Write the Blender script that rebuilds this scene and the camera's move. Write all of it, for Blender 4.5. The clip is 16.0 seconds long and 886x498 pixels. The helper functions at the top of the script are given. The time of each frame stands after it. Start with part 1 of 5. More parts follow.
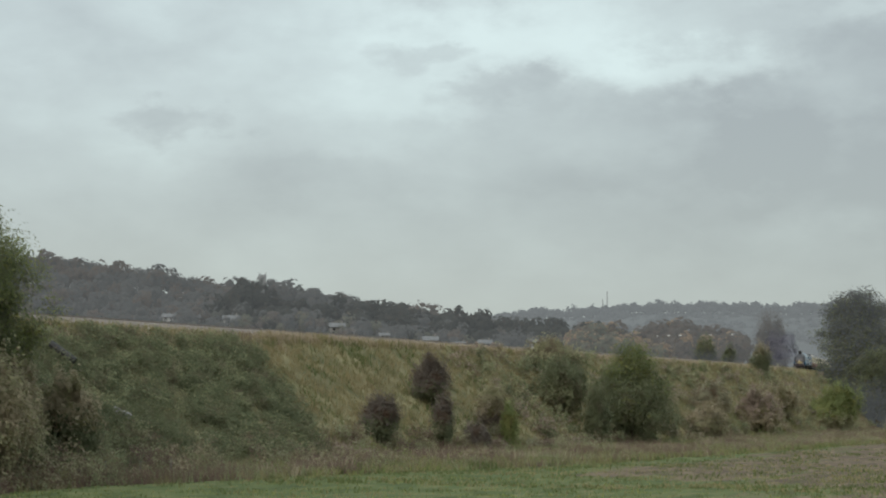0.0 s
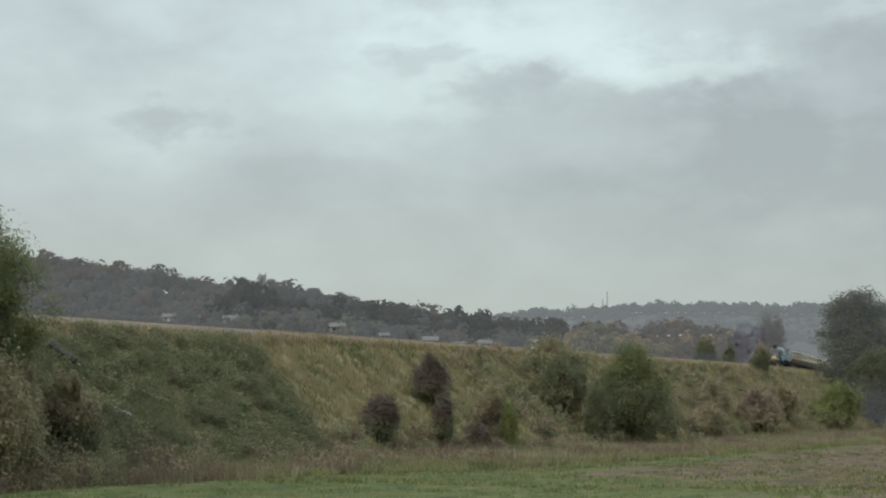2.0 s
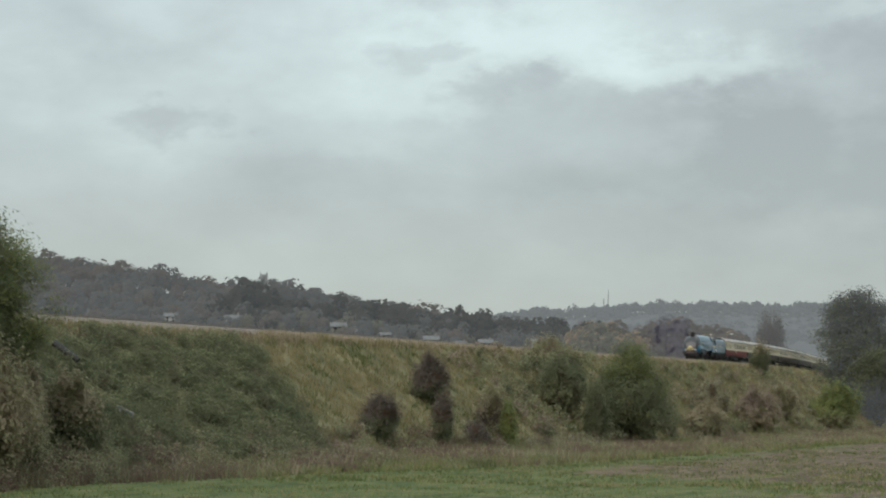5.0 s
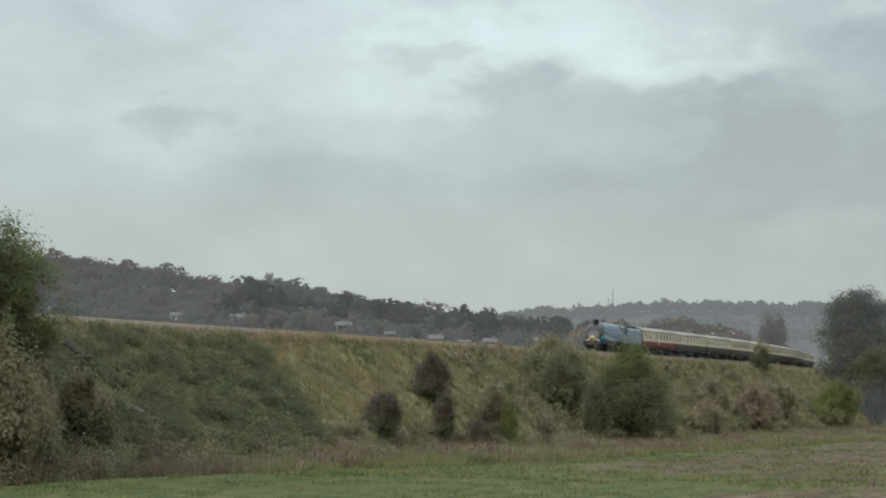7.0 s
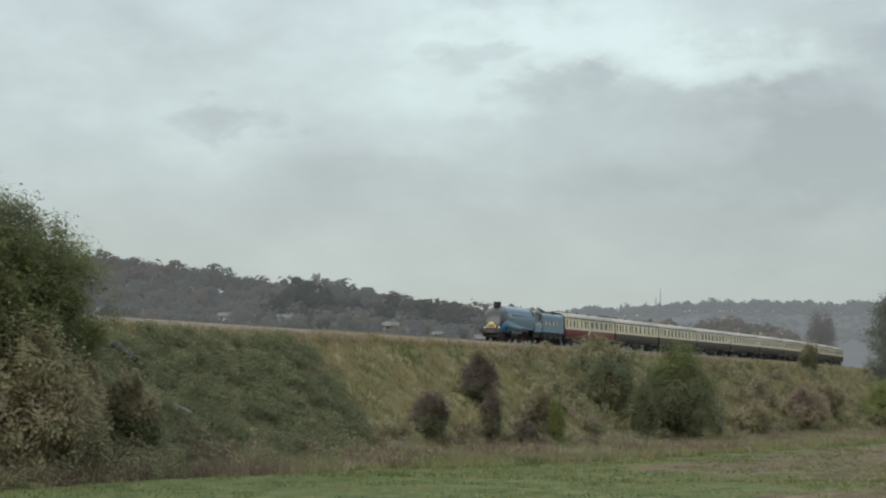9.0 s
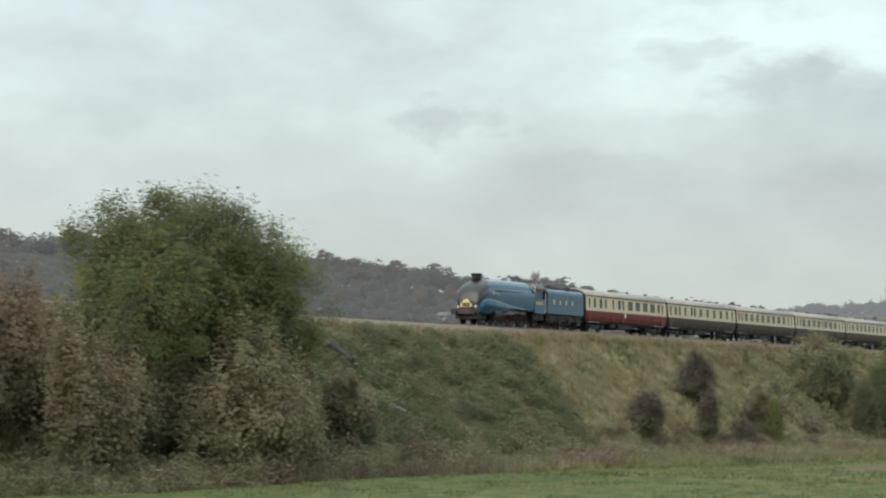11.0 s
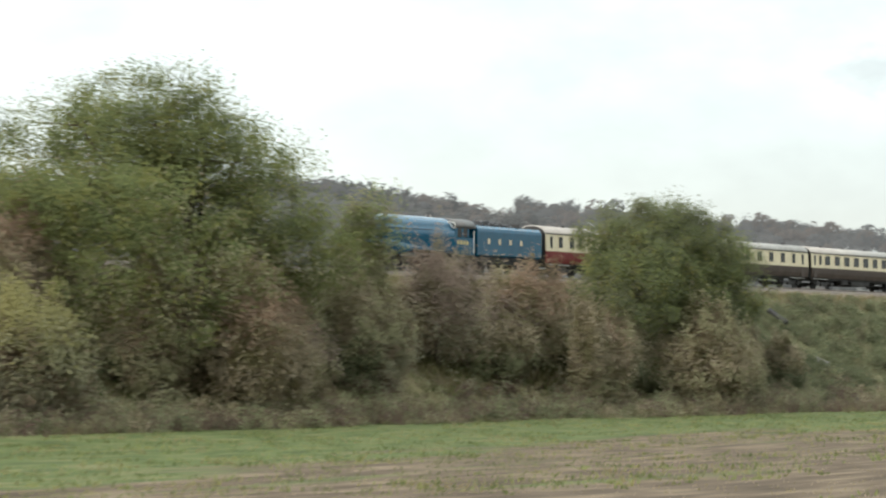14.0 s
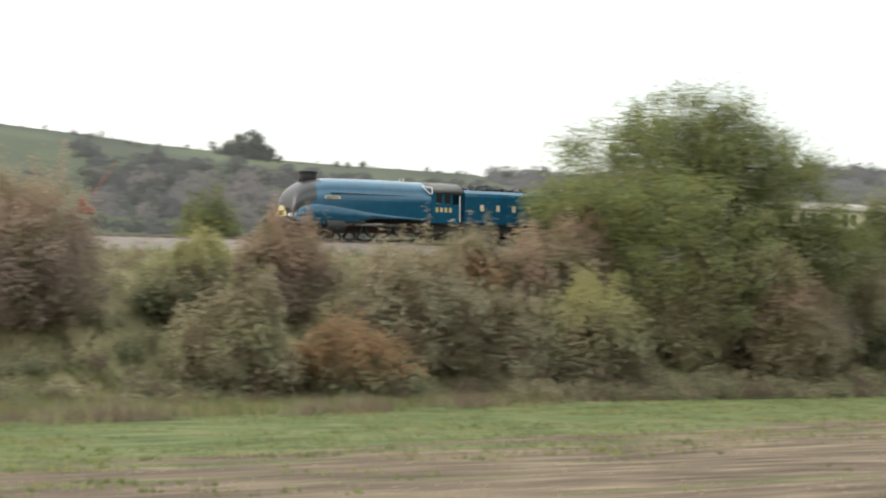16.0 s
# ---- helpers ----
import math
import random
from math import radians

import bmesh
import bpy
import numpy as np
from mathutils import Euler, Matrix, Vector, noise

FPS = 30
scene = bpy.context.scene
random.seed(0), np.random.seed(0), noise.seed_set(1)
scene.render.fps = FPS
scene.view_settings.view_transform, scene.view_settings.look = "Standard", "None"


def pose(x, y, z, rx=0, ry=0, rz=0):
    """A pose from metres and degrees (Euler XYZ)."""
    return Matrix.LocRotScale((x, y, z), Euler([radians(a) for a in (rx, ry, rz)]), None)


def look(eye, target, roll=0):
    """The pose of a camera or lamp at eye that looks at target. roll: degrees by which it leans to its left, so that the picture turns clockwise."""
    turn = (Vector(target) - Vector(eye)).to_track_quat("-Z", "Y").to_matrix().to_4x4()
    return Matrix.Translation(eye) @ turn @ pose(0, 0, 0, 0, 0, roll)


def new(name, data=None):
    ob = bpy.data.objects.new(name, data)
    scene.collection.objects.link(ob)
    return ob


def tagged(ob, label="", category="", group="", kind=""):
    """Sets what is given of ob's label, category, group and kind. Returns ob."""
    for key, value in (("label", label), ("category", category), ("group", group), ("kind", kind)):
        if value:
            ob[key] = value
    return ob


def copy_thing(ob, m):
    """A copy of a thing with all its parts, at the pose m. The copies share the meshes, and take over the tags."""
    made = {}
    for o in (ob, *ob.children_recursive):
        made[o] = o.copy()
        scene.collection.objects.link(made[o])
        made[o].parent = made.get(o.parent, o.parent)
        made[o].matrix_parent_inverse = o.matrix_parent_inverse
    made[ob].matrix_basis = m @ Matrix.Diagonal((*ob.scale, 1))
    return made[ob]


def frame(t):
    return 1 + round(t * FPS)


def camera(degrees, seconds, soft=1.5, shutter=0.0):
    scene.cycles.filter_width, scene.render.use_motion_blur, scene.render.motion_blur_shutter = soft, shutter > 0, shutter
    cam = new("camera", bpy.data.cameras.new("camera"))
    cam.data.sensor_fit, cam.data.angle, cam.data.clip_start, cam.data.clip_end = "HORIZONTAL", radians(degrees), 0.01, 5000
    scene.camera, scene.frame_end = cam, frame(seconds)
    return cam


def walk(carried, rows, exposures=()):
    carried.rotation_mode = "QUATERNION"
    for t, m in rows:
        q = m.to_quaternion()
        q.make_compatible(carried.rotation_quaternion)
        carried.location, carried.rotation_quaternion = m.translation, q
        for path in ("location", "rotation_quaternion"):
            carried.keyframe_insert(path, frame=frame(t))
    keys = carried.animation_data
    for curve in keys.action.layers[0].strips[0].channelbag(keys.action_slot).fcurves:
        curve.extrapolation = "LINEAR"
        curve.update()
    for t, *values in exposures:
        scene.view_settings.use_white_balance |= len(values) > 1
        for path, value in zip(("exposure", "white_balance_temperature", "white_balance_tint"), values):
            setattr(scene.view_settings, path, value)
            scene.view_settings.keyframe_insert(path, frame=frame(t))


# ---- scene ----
# ---- camera: seconds, x, y, z, degrees to the right, degrees up, roll ----
cam = camera(23.65, 16.0, soft=2.1, shutter=0.5)
PATH = [
    (0.0, 0.00, -0.00, 3.10, 0.000, 3.899, 0.125),
    (4.0, 0.00, -0.00, 3.10, 0.000, 3.899, 0.125),
    (6.5, 0.48, -4.68, 3.03, -0.166, 3.853, 0.172),
    (7.0, 0.49, -4.92, 3.03, -0.197, 3.852, 0.170),
    (7.5, 0.49, -5.07, 3.03, -0.220, 3.852, 0.169),
    (8.0, 0.50, -5.15, 3.03, -0.270, 3.851, 0.166),
    (10.5, 0.70, -4.38, 3.11, -5.710, 3.839, 0.054),
    (11.0, 1.01, -5.14, 3.10, -7.452, 3.809, 0.059),
    (11.5, 1.19, -7.30, 3.08, -9.216, 3.724, 0.083),
    (12.0, 1.83, -10.97, 3.08, -11.189, 3.593, 0.117),
    (12.5, 2.56, -17.24, 3.08, -13.187, 3.377, 0.158),
    (13.0, 3.57, -25.68, 3.11, -14.929, 3.071, 0.164),
    (13.5, 5.47, -34.48, 3.10, -16.880, 2.828, 0.172),
    (14.0, 7.89, -43.16, 3.10, -19.204, 2.606, 0.163),
    (14.5, 10.52, -49.27, 3.06, -22.187, 2.459, 0.183),
    (15.0, 12.71, -54.66, 3.03, -25.470, 2.315, 0.181),
    (15.5, 14.35, -58.81, 3.02, -28.879, 2.209, 0.117),
    (16.0, 15.59, -60.22, 3.08, -33.504, 2.101, -0.019),
]
EXPOSURE = [(0.0, 0.0, 6500, 10), (8.0, 0.0, 6500, 10), (10.5, 0.22, 6540, 10), (12.0, 0.38, 6620, 11), (13.0, 0.55, 6620, 11), (14.0, 0.78, 6720, 12), (15.0, 0.88, 6900, 15), (16.0, 0.88, 6900, 15)]
walk(cam, [(t, pose(x, y, z, 90 + up, 0, -right) @ pose(0, 0, 0, 0, 0, roll)) for t, x, y, z, right, up, roll in PATH], EXPOSURE)

# ---- plan: s runs along the railway (away), q across it (away from the field), heading 19.5 degrees right of +y ----
TURN = Matrix.Rotation(radians(70.5), 4, "Z")
RAIL_Q, RAIL_Z = 72.4, 8.3
TOE_Q, TOP_Q, TOP_Z = 55.0, 67.0, 7.35


def wobble(x, y, scale, seed=0.0):
    return noise.noise(Vector((x / scale + seed, y / scale - seed, seed * 0.37)))


def field_z(s):
    return -0.7 - 0.008 * max(-150.0, min(s, 430.0))


def bend(s):
    """How far the line has swung away from the field on its far curve."""
    return max(0.0, s - 310.0) ** 2 / 2700.0 if s < 450 else 7.26 + (s - 450) * 0.1037


def ground_z(s, q):
    low = field_z(s)
    q -= bend(s)
    if q <= TOE_Q:
        return low + 0.4 * max(0.0, (q - 50.0) / 5.0)
    if q <= TOP_Q:
        k = (q - TOE_Q) / (TOP_Q - TOE_Q)
        return low + 0.4 + k * (TOP_Z - low - 0.4)
    if q <= 78.0:
        return TOP_Z
    return max(low, TOP_Z - (q - 78.0) * 0.5)


HEDGE = ((-60, 33), (-15, 37.5), (5, 42.5), (25, 49.5), (60, 52), (80, 51), (100, 48.5), (118, 46), (140, 41), (180, 38), (260, 36), (430, 34))


def hedge_q(s):
    """Where the mown verge ends and the rank growth below the bank begins."""
    return float(np.interp(s, [p[0] for p in HEDGE], [p[1] for p in HEDGE]))


def at(s, q, z=0.0, turn=0.0):
    """A pose on the plan, with a turn about the vertical."""
    return TURN @ pose(s, q, z, 0, 0, turn)


# ---- world and light: an overcast autumn day ----
# cloud masses: bearing and height as sines, half width, half height, softness, tone (above 0 lighter, below 0 darker)
CLOUDS = [
    (0.025, 0.166, 0.085, 0.018, 0.9, 0.6), (0.11, 0.154, 0.05, 0.012, 0.9, 0.6), (-0.02, 0.140, 0.05, 0.012, 1.0, 0.25), (-0.12, 0.140, 0.12, 0.03, 1.0, 0.25), (-0.19, 0.11, 0.10, 0.03, 1.0, 0.25), (0.2, 0.175, 0.05, 0.008, 1.0, 0.3),
    (0.215, 0.124, 0.10, 0.052, 0.45, -0.5), (0.235, 0.085, 0.16, 0.05, 0.8, -0.4), (0.09, 0.118, 0.11, 0.026, 0.7, -0.45), (-0.128, 0.127, 0.03, 0.010, 0.7, -0.55), (-0.012, 0.161, 0.026, 0.007, 0.8, -0.5), (0.03, 0.142, 0.03, 0.008, 0.8, -0.4),
    (0.03, 0.085, 0.14, 0.03, 0.9, -0.3), (-0.07, 0.100, 0.09, 0.016, 0.9, -0.25), (0.0, 0.196, 0.3, 0.010, 0.9, -0.3),
]


def make_world():
    world = bpy.data.worlds.new("overcast_sky")
    scene.world = world
    world.use_nodes = True
    nt = world.node_tree
    nt.nodes.clear()
    N = nt.nodes.new
    L = nt.links.new

    def calc(op, a, b=0.0, c=0.0):
        n = N("ShaderNodeMath"); n.operation = op
        for i, x in enumerate((a, b, c)):
            if isinstance(x, (int, float)):
                n.inputs[i].default_value = x
            else:
                L(x, n.inputs[i])
        return n.outputs[0]

    out, bg = N("ShaderNodeOutputWorld"), N("ShaderNodeBackground")
    sky = N("ShaderNodeTexSky")
    sky.sky_type, sky.sun_disc = "NISHITA", False
    sky.sun_elevation, sky.sun_rotation = radians(28), radians(-70)
    tc = N("ShaderNodeTexCoord")
    raw = N("ShaderNodeSeparateXYZ")
    L(tc.outputs["Generated"], raw.inputs[0])
    mp = N("ShaderNodeMapping")
    mp.inputs["Location"].default_value, mp.inputs["Scale"].default_value = (SKY_X, SKY_Y, SKY_Z), (1.0, 1.0, 1.9)
    L(tc.outputs["Generated"], mp.inputs[0])

    def cloud_noise(scale, detail, rough):
        n = N("ShaderNodeTexNoise")
        n.inputs["Scale"].default_value, n.inputs["Detail"].default_value, n.inputs["Roughness"].default_value = scale, detail, rough
        L(mp.outputs[0], n.inputs["Vector"])
        return n

    big, small, edge = cloud_noise(5.0, 6.0, 0.5), cloud_noise(17.0, 7.0, 0.52), cloud_noise(20.0, 8.0, 0.6)
    warp = N("ShaderNodeSeparateColor")
    L(edge.outputs["Color"], warp.inputs[0])
    u = calc("MULTIPLY_ADD", calc("SUBTRACT", warp.outputs[0], 0.5), 0.10, raw.outputs["X"])
    v = calc("MULTIPLY_ADD", calc("SUBTRACT", warp.outputs[1], 0.5), 0.05, raw.outputs["Z"])
    ahead = N("ShaderNodeMapRange"); L(raw.outputs["Y"], ahead.inputs[0])
    tone = calc("ADD", calc("MULTIPLY", calc("SUBTRACT", big.outputs["Fac"], 0.5), 1.5), calc("MULTIPLY", calc("SUBTRACT", small.outputs["Fac"], 0.5), 1.3))
    for x, z, w, h, soft, k in CLOUDS:
        dx, dz = calc("DIVIDE", calc("SUBTRACT", u, x), w), calc("DIVIDE", calc("SUBTRACT", v, z), h)
        r = calc("SQRT", calc("ADD", calc("MULTIPLY", dx, dx), calc("MULTIPLY", dz, dz)))
        m = N("ShaderNodeMapRange"); m.interpolation_type = "SMOOTHSTEP"
        m.inputs["From Min"].default_value, m.inputs["From Max"].default_value = 1.0 - soft * 0.8, 1.0 + soft * 0.35
        m.inputs["To Min"].default_value, m.inputs["To Max"].default_value = k, 0.0
        L(r, m.inputs[0])
        tone = calc("MULTIPLY_ADD", m.outputs[0], ahead.outputs[0], tone)
    ramp = N("ShaderNodeValToRGB")
    e = ramp.color_ramp.elements
    e[0].position, e[0].color = 0.12, (0.33, 0.365, 0.37, 1)
    e[1].position, e[1].color = 0.92, (0.64, 0.755, 0.74, 1)
    mid = ramp.color_ramp.elements.new(0.5); mid.color = (0.475, 0.54, 0.535, 1)
    L(calc("MULTIPLY_ADD", tone, 0.5, 0.5), ramp.inputs[0])
    veil = N("ShaderNodeMapRange"); veil.inputs["From Min"].default_value, veil.inputs["From Max"].default_value = 0.01, 0.15
    veil.inputs["To Min"].default_value, veil.inputs["To Max"].default_value = 0.85, 0.0
    L(raw.outputs["Z"], veil.inputs[0])
    hz = N("ShaderNodeMix"); hz.data_type = "RGBA"; hz.inputs["B"].default_value = (0.35, 0.395, 0.388, 1)
    L(veil.outputs[0], hz.inputs["Factor"]); L(ramp.outputs[0], hz.inputs["A"])
    sk = N("ShaderNodeMix"); sk.data_type = "RGBA"; sk.blend_type = "ADD"; sk.inputs["Factor"].default_value = 0.02
    L(hz.outputs["Result"], sk.inputs["A"]); L(sky.outputs[0], sk.inputs["B"])
    L(sk.outputs["Result"], bg.inputs["Color"])
    # an overcast sky is brightest overhead
    zen = N("ShaderNodeMapRange")
    zen.inputs["From Min"].default_value, zen.inputs["From Max"].default_value = 0.2, 0.9
    zen.inputs["To Min"].default_value, zen.inputs["To Max"].default_value = 1.0, 3.0
    L(raw.outputs["Z"], zen.inputs[0]); L(zen.outputs[0], bg.inputs["Strength"])
    L(bg.outputs[0], out.inputs[0])


SKY_X, SKY_Y, SKY_Z = 2.3, 0.4, 0.0
make_world()
sun = new("sun", bpy.data.lights.new("sun", "SUN"))
sun.data.energy, sun.data.angle, sun.data.color = 2.1, radians(40), (1.0, 0.96, 0.9)
sun.matrix_world = look((-40, -30, 40), (0, 40, 0))


# ---- materials ----
def material(name, rough=0.8, spec=0.3, metal=0.0):
    m = bpy.data.materials.new(name)
    m.use_nodes = True
    b = m.node_tree.nodes["Principled BSDF"]
    b.inputs["Roughness"].default_value, b.inputs["Metallic"].default_value = rough, metal
    b.inputs["Specular IOR Level"].default_value = spec
    return m, m.node_tree.nodes.new, m.node_tree.links.new, b


def ramp_node(N, stops):
    r = N("ShaderNodeValToRGB")
    e = r.color_ramp.elements
    e[0].position, e[0].color = stops[0][0], (*stops[0][1], 1)
    e[1].position, e[1].color = stops[-1][0], (*stops[-1][1], 1)
    for p, c in stops[1:-1]:
        e.new(p).color = (*c, 1)
    return r


def noise_node(N, L, scale, detail=4.0, coord="Object", stretch=None):
    tc, n = N("ShaderNodeTexCoord"), N("ShaderNodeTexNoise")
    n.inputs["Scale"].default_value, n.inputs["Detail"].default_value = scale, detail
    if stretch:
        mp = N("ShaderNodeMapping")
        mp.inputs["Scale"].default_value = stretch
        L(tc.outputs[coord], mp.inputs[0]); L(mp.outputs[0], n.inputs["Vector"])
    else:
        L(tc.outputs[coord], n.inputs["Vector"])
    return n


def leaf_material(name, dark, light, accent=None, share=0.12, haze_glow=0.0):
    """Foliage: each leaf cluster its own shade, with broad drifts of colour over the crown and some light through the leaf."""
    m, N, L, b = material(name, 0.8, 0.12)
    lo, hi = (1.5, 1.3) if haze_glow else (2.9, 1.4)
    grey = 0.0 if "grass" in name else 0.09
    soft = lambda c, k: tuple((x * (1 - grey) + sum(c) / 3 * grey) * k for x in c)
    dark, light = soft(dark, lo), soft(light, hi)
    geo = N("ShaderNodeNewGeometry")
    r = ramp_node(N, [(0.0, dark), (0.75, light), (1.0, tuple(min(1, c * 1.15) for c in light))])
    n = noise_node(N, L, 0.4, 4.0)
    add = N("ShaderNodeMath"); add.operation = "MULTIPLY_ADD"; add.inputs[1].default_value = 0.28
    L(geo.outputs["Random Per Island"], add.inputs[0])
    half = N("ShaderNodeMath"); half.operation = "MULTIPLY_ADD"; half.inputs[1].default_value = 1.5; half.inputs[2].default_value = -0.37
    L(n.outputs["Fac"], half.inputs[0]); L(half.outputs[0], add.inputs[2])
    L(add.outputs[0], r.inputs[0])
    col = r.outputs[0]
    if accent:
        n2 = noise_node(N, L, 0.8, 2.0)
        th = N("ShaderNodeMapRange")
        th.inputs["From Min"].default_value, th.inputs["From Max"].default_value = 0.62 - share, 0.74 - share
        L(n2.outputs["Fac"], th.inputs[0])
        mx = N("ShaderNodeMix"); mx.data_type = "RGBA"; mx.inputs["B"].default_value = (*accent, 1)
        L(th.outputs[0], mx.inputs["Factor"]); L(col, mx.inputs["A"])
        col = mx.outputs["Result"]
    L(col, b.inputs["Base Color"])
    if haze_glow:  # haze put into the leaves as a glow, for far woods and trees
        b.inputs["Emission Color"].default_value, b.inputs["Emission Strength"].default_value = (0.4, 0.44, 0.45, 1), haze_glow
    tr = N("ShaderNodeBsdfTranslucent"); L(col, tr.inputs[0])
    ms = N("ShaderNodeMixShader"); ms.inputs[0].default_value = 0.6
    L(b.outputs[0], ms.inputs[1]); L(tr.outputs[0], ms.inputs[2])
    L(ms.outputs[0], m.node_tree.nodes["Material Output"].inputs[0])
    return m


def paint(name, colour, rough=0.35, spec=0.5, grime=0.25, metal=0.0):
    m, N, L, b = material(name, rough, spec, metal)
    n = noise_node(N, L, 1.3, 6.0)
    n2 = noise_node(N, L, 9.0, 4.0)
    k = N("ShaderNodeMath"); k.operation = "MULTIPLY"; L(n.outputs["Fac"], k.inputs[0]); L(n2.outputs["Fac"], k.inputs[1])
    r = ramp_node(N, [(0.12, tuple(c * (1 - grime) for c in colour)), (0.38, colour)])
    L(k.outputs[0], r.inputs[0]); L(r.outputs[0], b.inputs["Base Color"])
    rr = N("ShaderNodeMapRange"); rr.inputs["To Min"].default_value, rr.inputs["To Max"].default_value = rough * 1.4, rough * 0.8
    L(n.outputs["Fac"], rr.inputs[0]); L(rr.outputs[0], b.inputs["Roughness"])
    return m


def ground_material():
    """Stubble and bare soil in drill rows, with weeds, and a green verge along the hedge. Object space: x along the railway, y across."""
    m, N, L, b = material("field_soil_and_grass", 0.95, 0.1)
    tc, sep = N("ShaderNodeTexCoord"), N("ShaderNodeSeparateXYZ")
    L(tc.outputs["Object"], sep.inputs[0])
    soil_n = noise_node(N, L, 1.0, 8.0, stretch=(0.25, 1.2, 1.0))
    soil = ramp_node(N, [(0.3, (0.05, 0.036, 0.024)), (0.5, (0.09, 0.065, 0.044)), (0.7, (0.16, 0.12, 0.08))])
    L(soil_n.outputs["Fac"], soil.inputs[0])
    grass_n = noise_node(N, L, 0.9, 9.0, stretch=(0.5, 1.0, 1.0))
    grass = ramp_node(N, [(0.3, (0.036, 0.047, 0.017)), (0.5, (0.066, 0.083, 0.028)), (0.68, (0.115, 0.11, 0.05))])
    L(grass_n.outputs["Fac"], grass.inputs[0])
    weed_n = noise_node(N, L, 0.16, 6.0, stretch=(0.35, 2.6, 1.0))
    along = N("ShaderNodeMapRange")
    along.inputs["From Min"].default_value, along.inputs["From Max"].default_value = -60.0, 440.0
    L(sep.outputs["X"], along.inputs[0])
    verge = ramp_node(N, [((s + 60) / 500, (q / 40,) * 3) for s, q in ((-60, 6), (-15, 18), (12, 27), (42, 33), (60, 33), (76, 19), (106, 18), (122, 36), (200, 37), (440, 34))])
    L(along.outputs[0], verge.inputs[0])
    off = N("ShaderNodeMath"); off.operation = "MULTIPLY_ADD"; off.inputs[1].default_value = -40.0
    L(verge.outputs[0], off.inputs[0]); L(sep.outputs["Y"], off.inputs[2])
    edge = N("ShaderNodeMapRange")
    edge.inputs["From Min"].default_value, edge.inputs["From Max"].default_value = -4.0, 5.0
    edge.inputs["To Min"].default_value, edge.inputs["To Max"].default_value = -0.12, 0.3
    L(off.outputs[0], edge.inputs[0])
    add = N("ShaderNodeMath"); L(weed_n.outputs["Fac"], add.inputs[0]); L(edge.outputs[0], add.inputs[1])
    th = N("ShaderNodeMapRange"); th.inputs["From Min"].default_value, th.inputs["From Max"].default_value = 0.46, 0.56
    L(add.outputs[0], th.inputs[0])
    mx = N("ShaderNodeMix"); mx.data_type = "RGBA"
    L(th.outputs[0], mx.inputs["Factor"]); L(soil.outputs[0], mx.inputs["A"]); L(grass.outputs[0], mx.inputs["B"])
    L(mx.outputs["Result"], b.inputs["Base Color"])
    bump = N("ShaderNodeBump"); bump.inputs["Strength"].default_value, bump.inputs["Distance"].default_value = 0.6, 0.1
    L(soil_n.outputs["Fac"], bump.inputs["Height"]); L(bump.outputs[0], b.inputs["Normal"])
    return m


def mottled(name, stops, scale=1.0, rough=0.95, spec=0.15, bump=0.3, stretch=None, dist=0.1, haze_glow=0.0):
    m, N, L, b = material(name, rough, spec)
    if haze_glow:  # far backdrop: haze painted in, the ground itself glows faintly
        b.inputs["Emission Color"].default_value, b.inputs["Emission Strength"].default_value = (0.4, 0.44, 0.45, 1), haze_glow
    n = noise_node(N, L, scale, 8.0, stretch=stretch)
    r = ramp_node(N, stops)
    L(n.outputs["Fac"], r.inputs[0]); L(r.outputs[0], b.inputs["Base Color"])
    bm = N("ShaderNodeBump"); bm.inputs["Strength"].default_value, bm.inputs["Distance"].default_value = bump, dist
    L(n.outputs["Fac"], bm.inputs["Height"]); L(bm.outputs[0], b.inputs["Normal"])
    return m


GROUND = ground_material()
SLOPE = mottled("embankment_turf", [(0.3, (0.075, 0.072, 0.035)), (0.5, (0.13, 0.113, 0.058)), (0.7, (0.2, 0.168, 0.092))], 0.45)
BALLAST = mottled("ballast", [(0.3, (0.085, 0.07, 0.06)), (0.5, (0.15, 0.125, 0.108)), (0.7, (0.22, 0.185, 0.16))], 6.0)
STEEL = paint("rail_steel", (0.25, 0.2, 0.17), 0.4, 0.5, 0.4, 0.8)
SLEEPER = mottled("sleeper_concrete", [(0.3, (0.18, 0.17, 0.16)), (0.7, (0.3, 0.29, 0.27))], 5.0)
BARK = mottled("bark", [(0.3, (0.05, 0.04, 0.03)), (0.7, (0.13, 0.105, 0.08))], 6.0, stretch=(3, 3, 0.6))
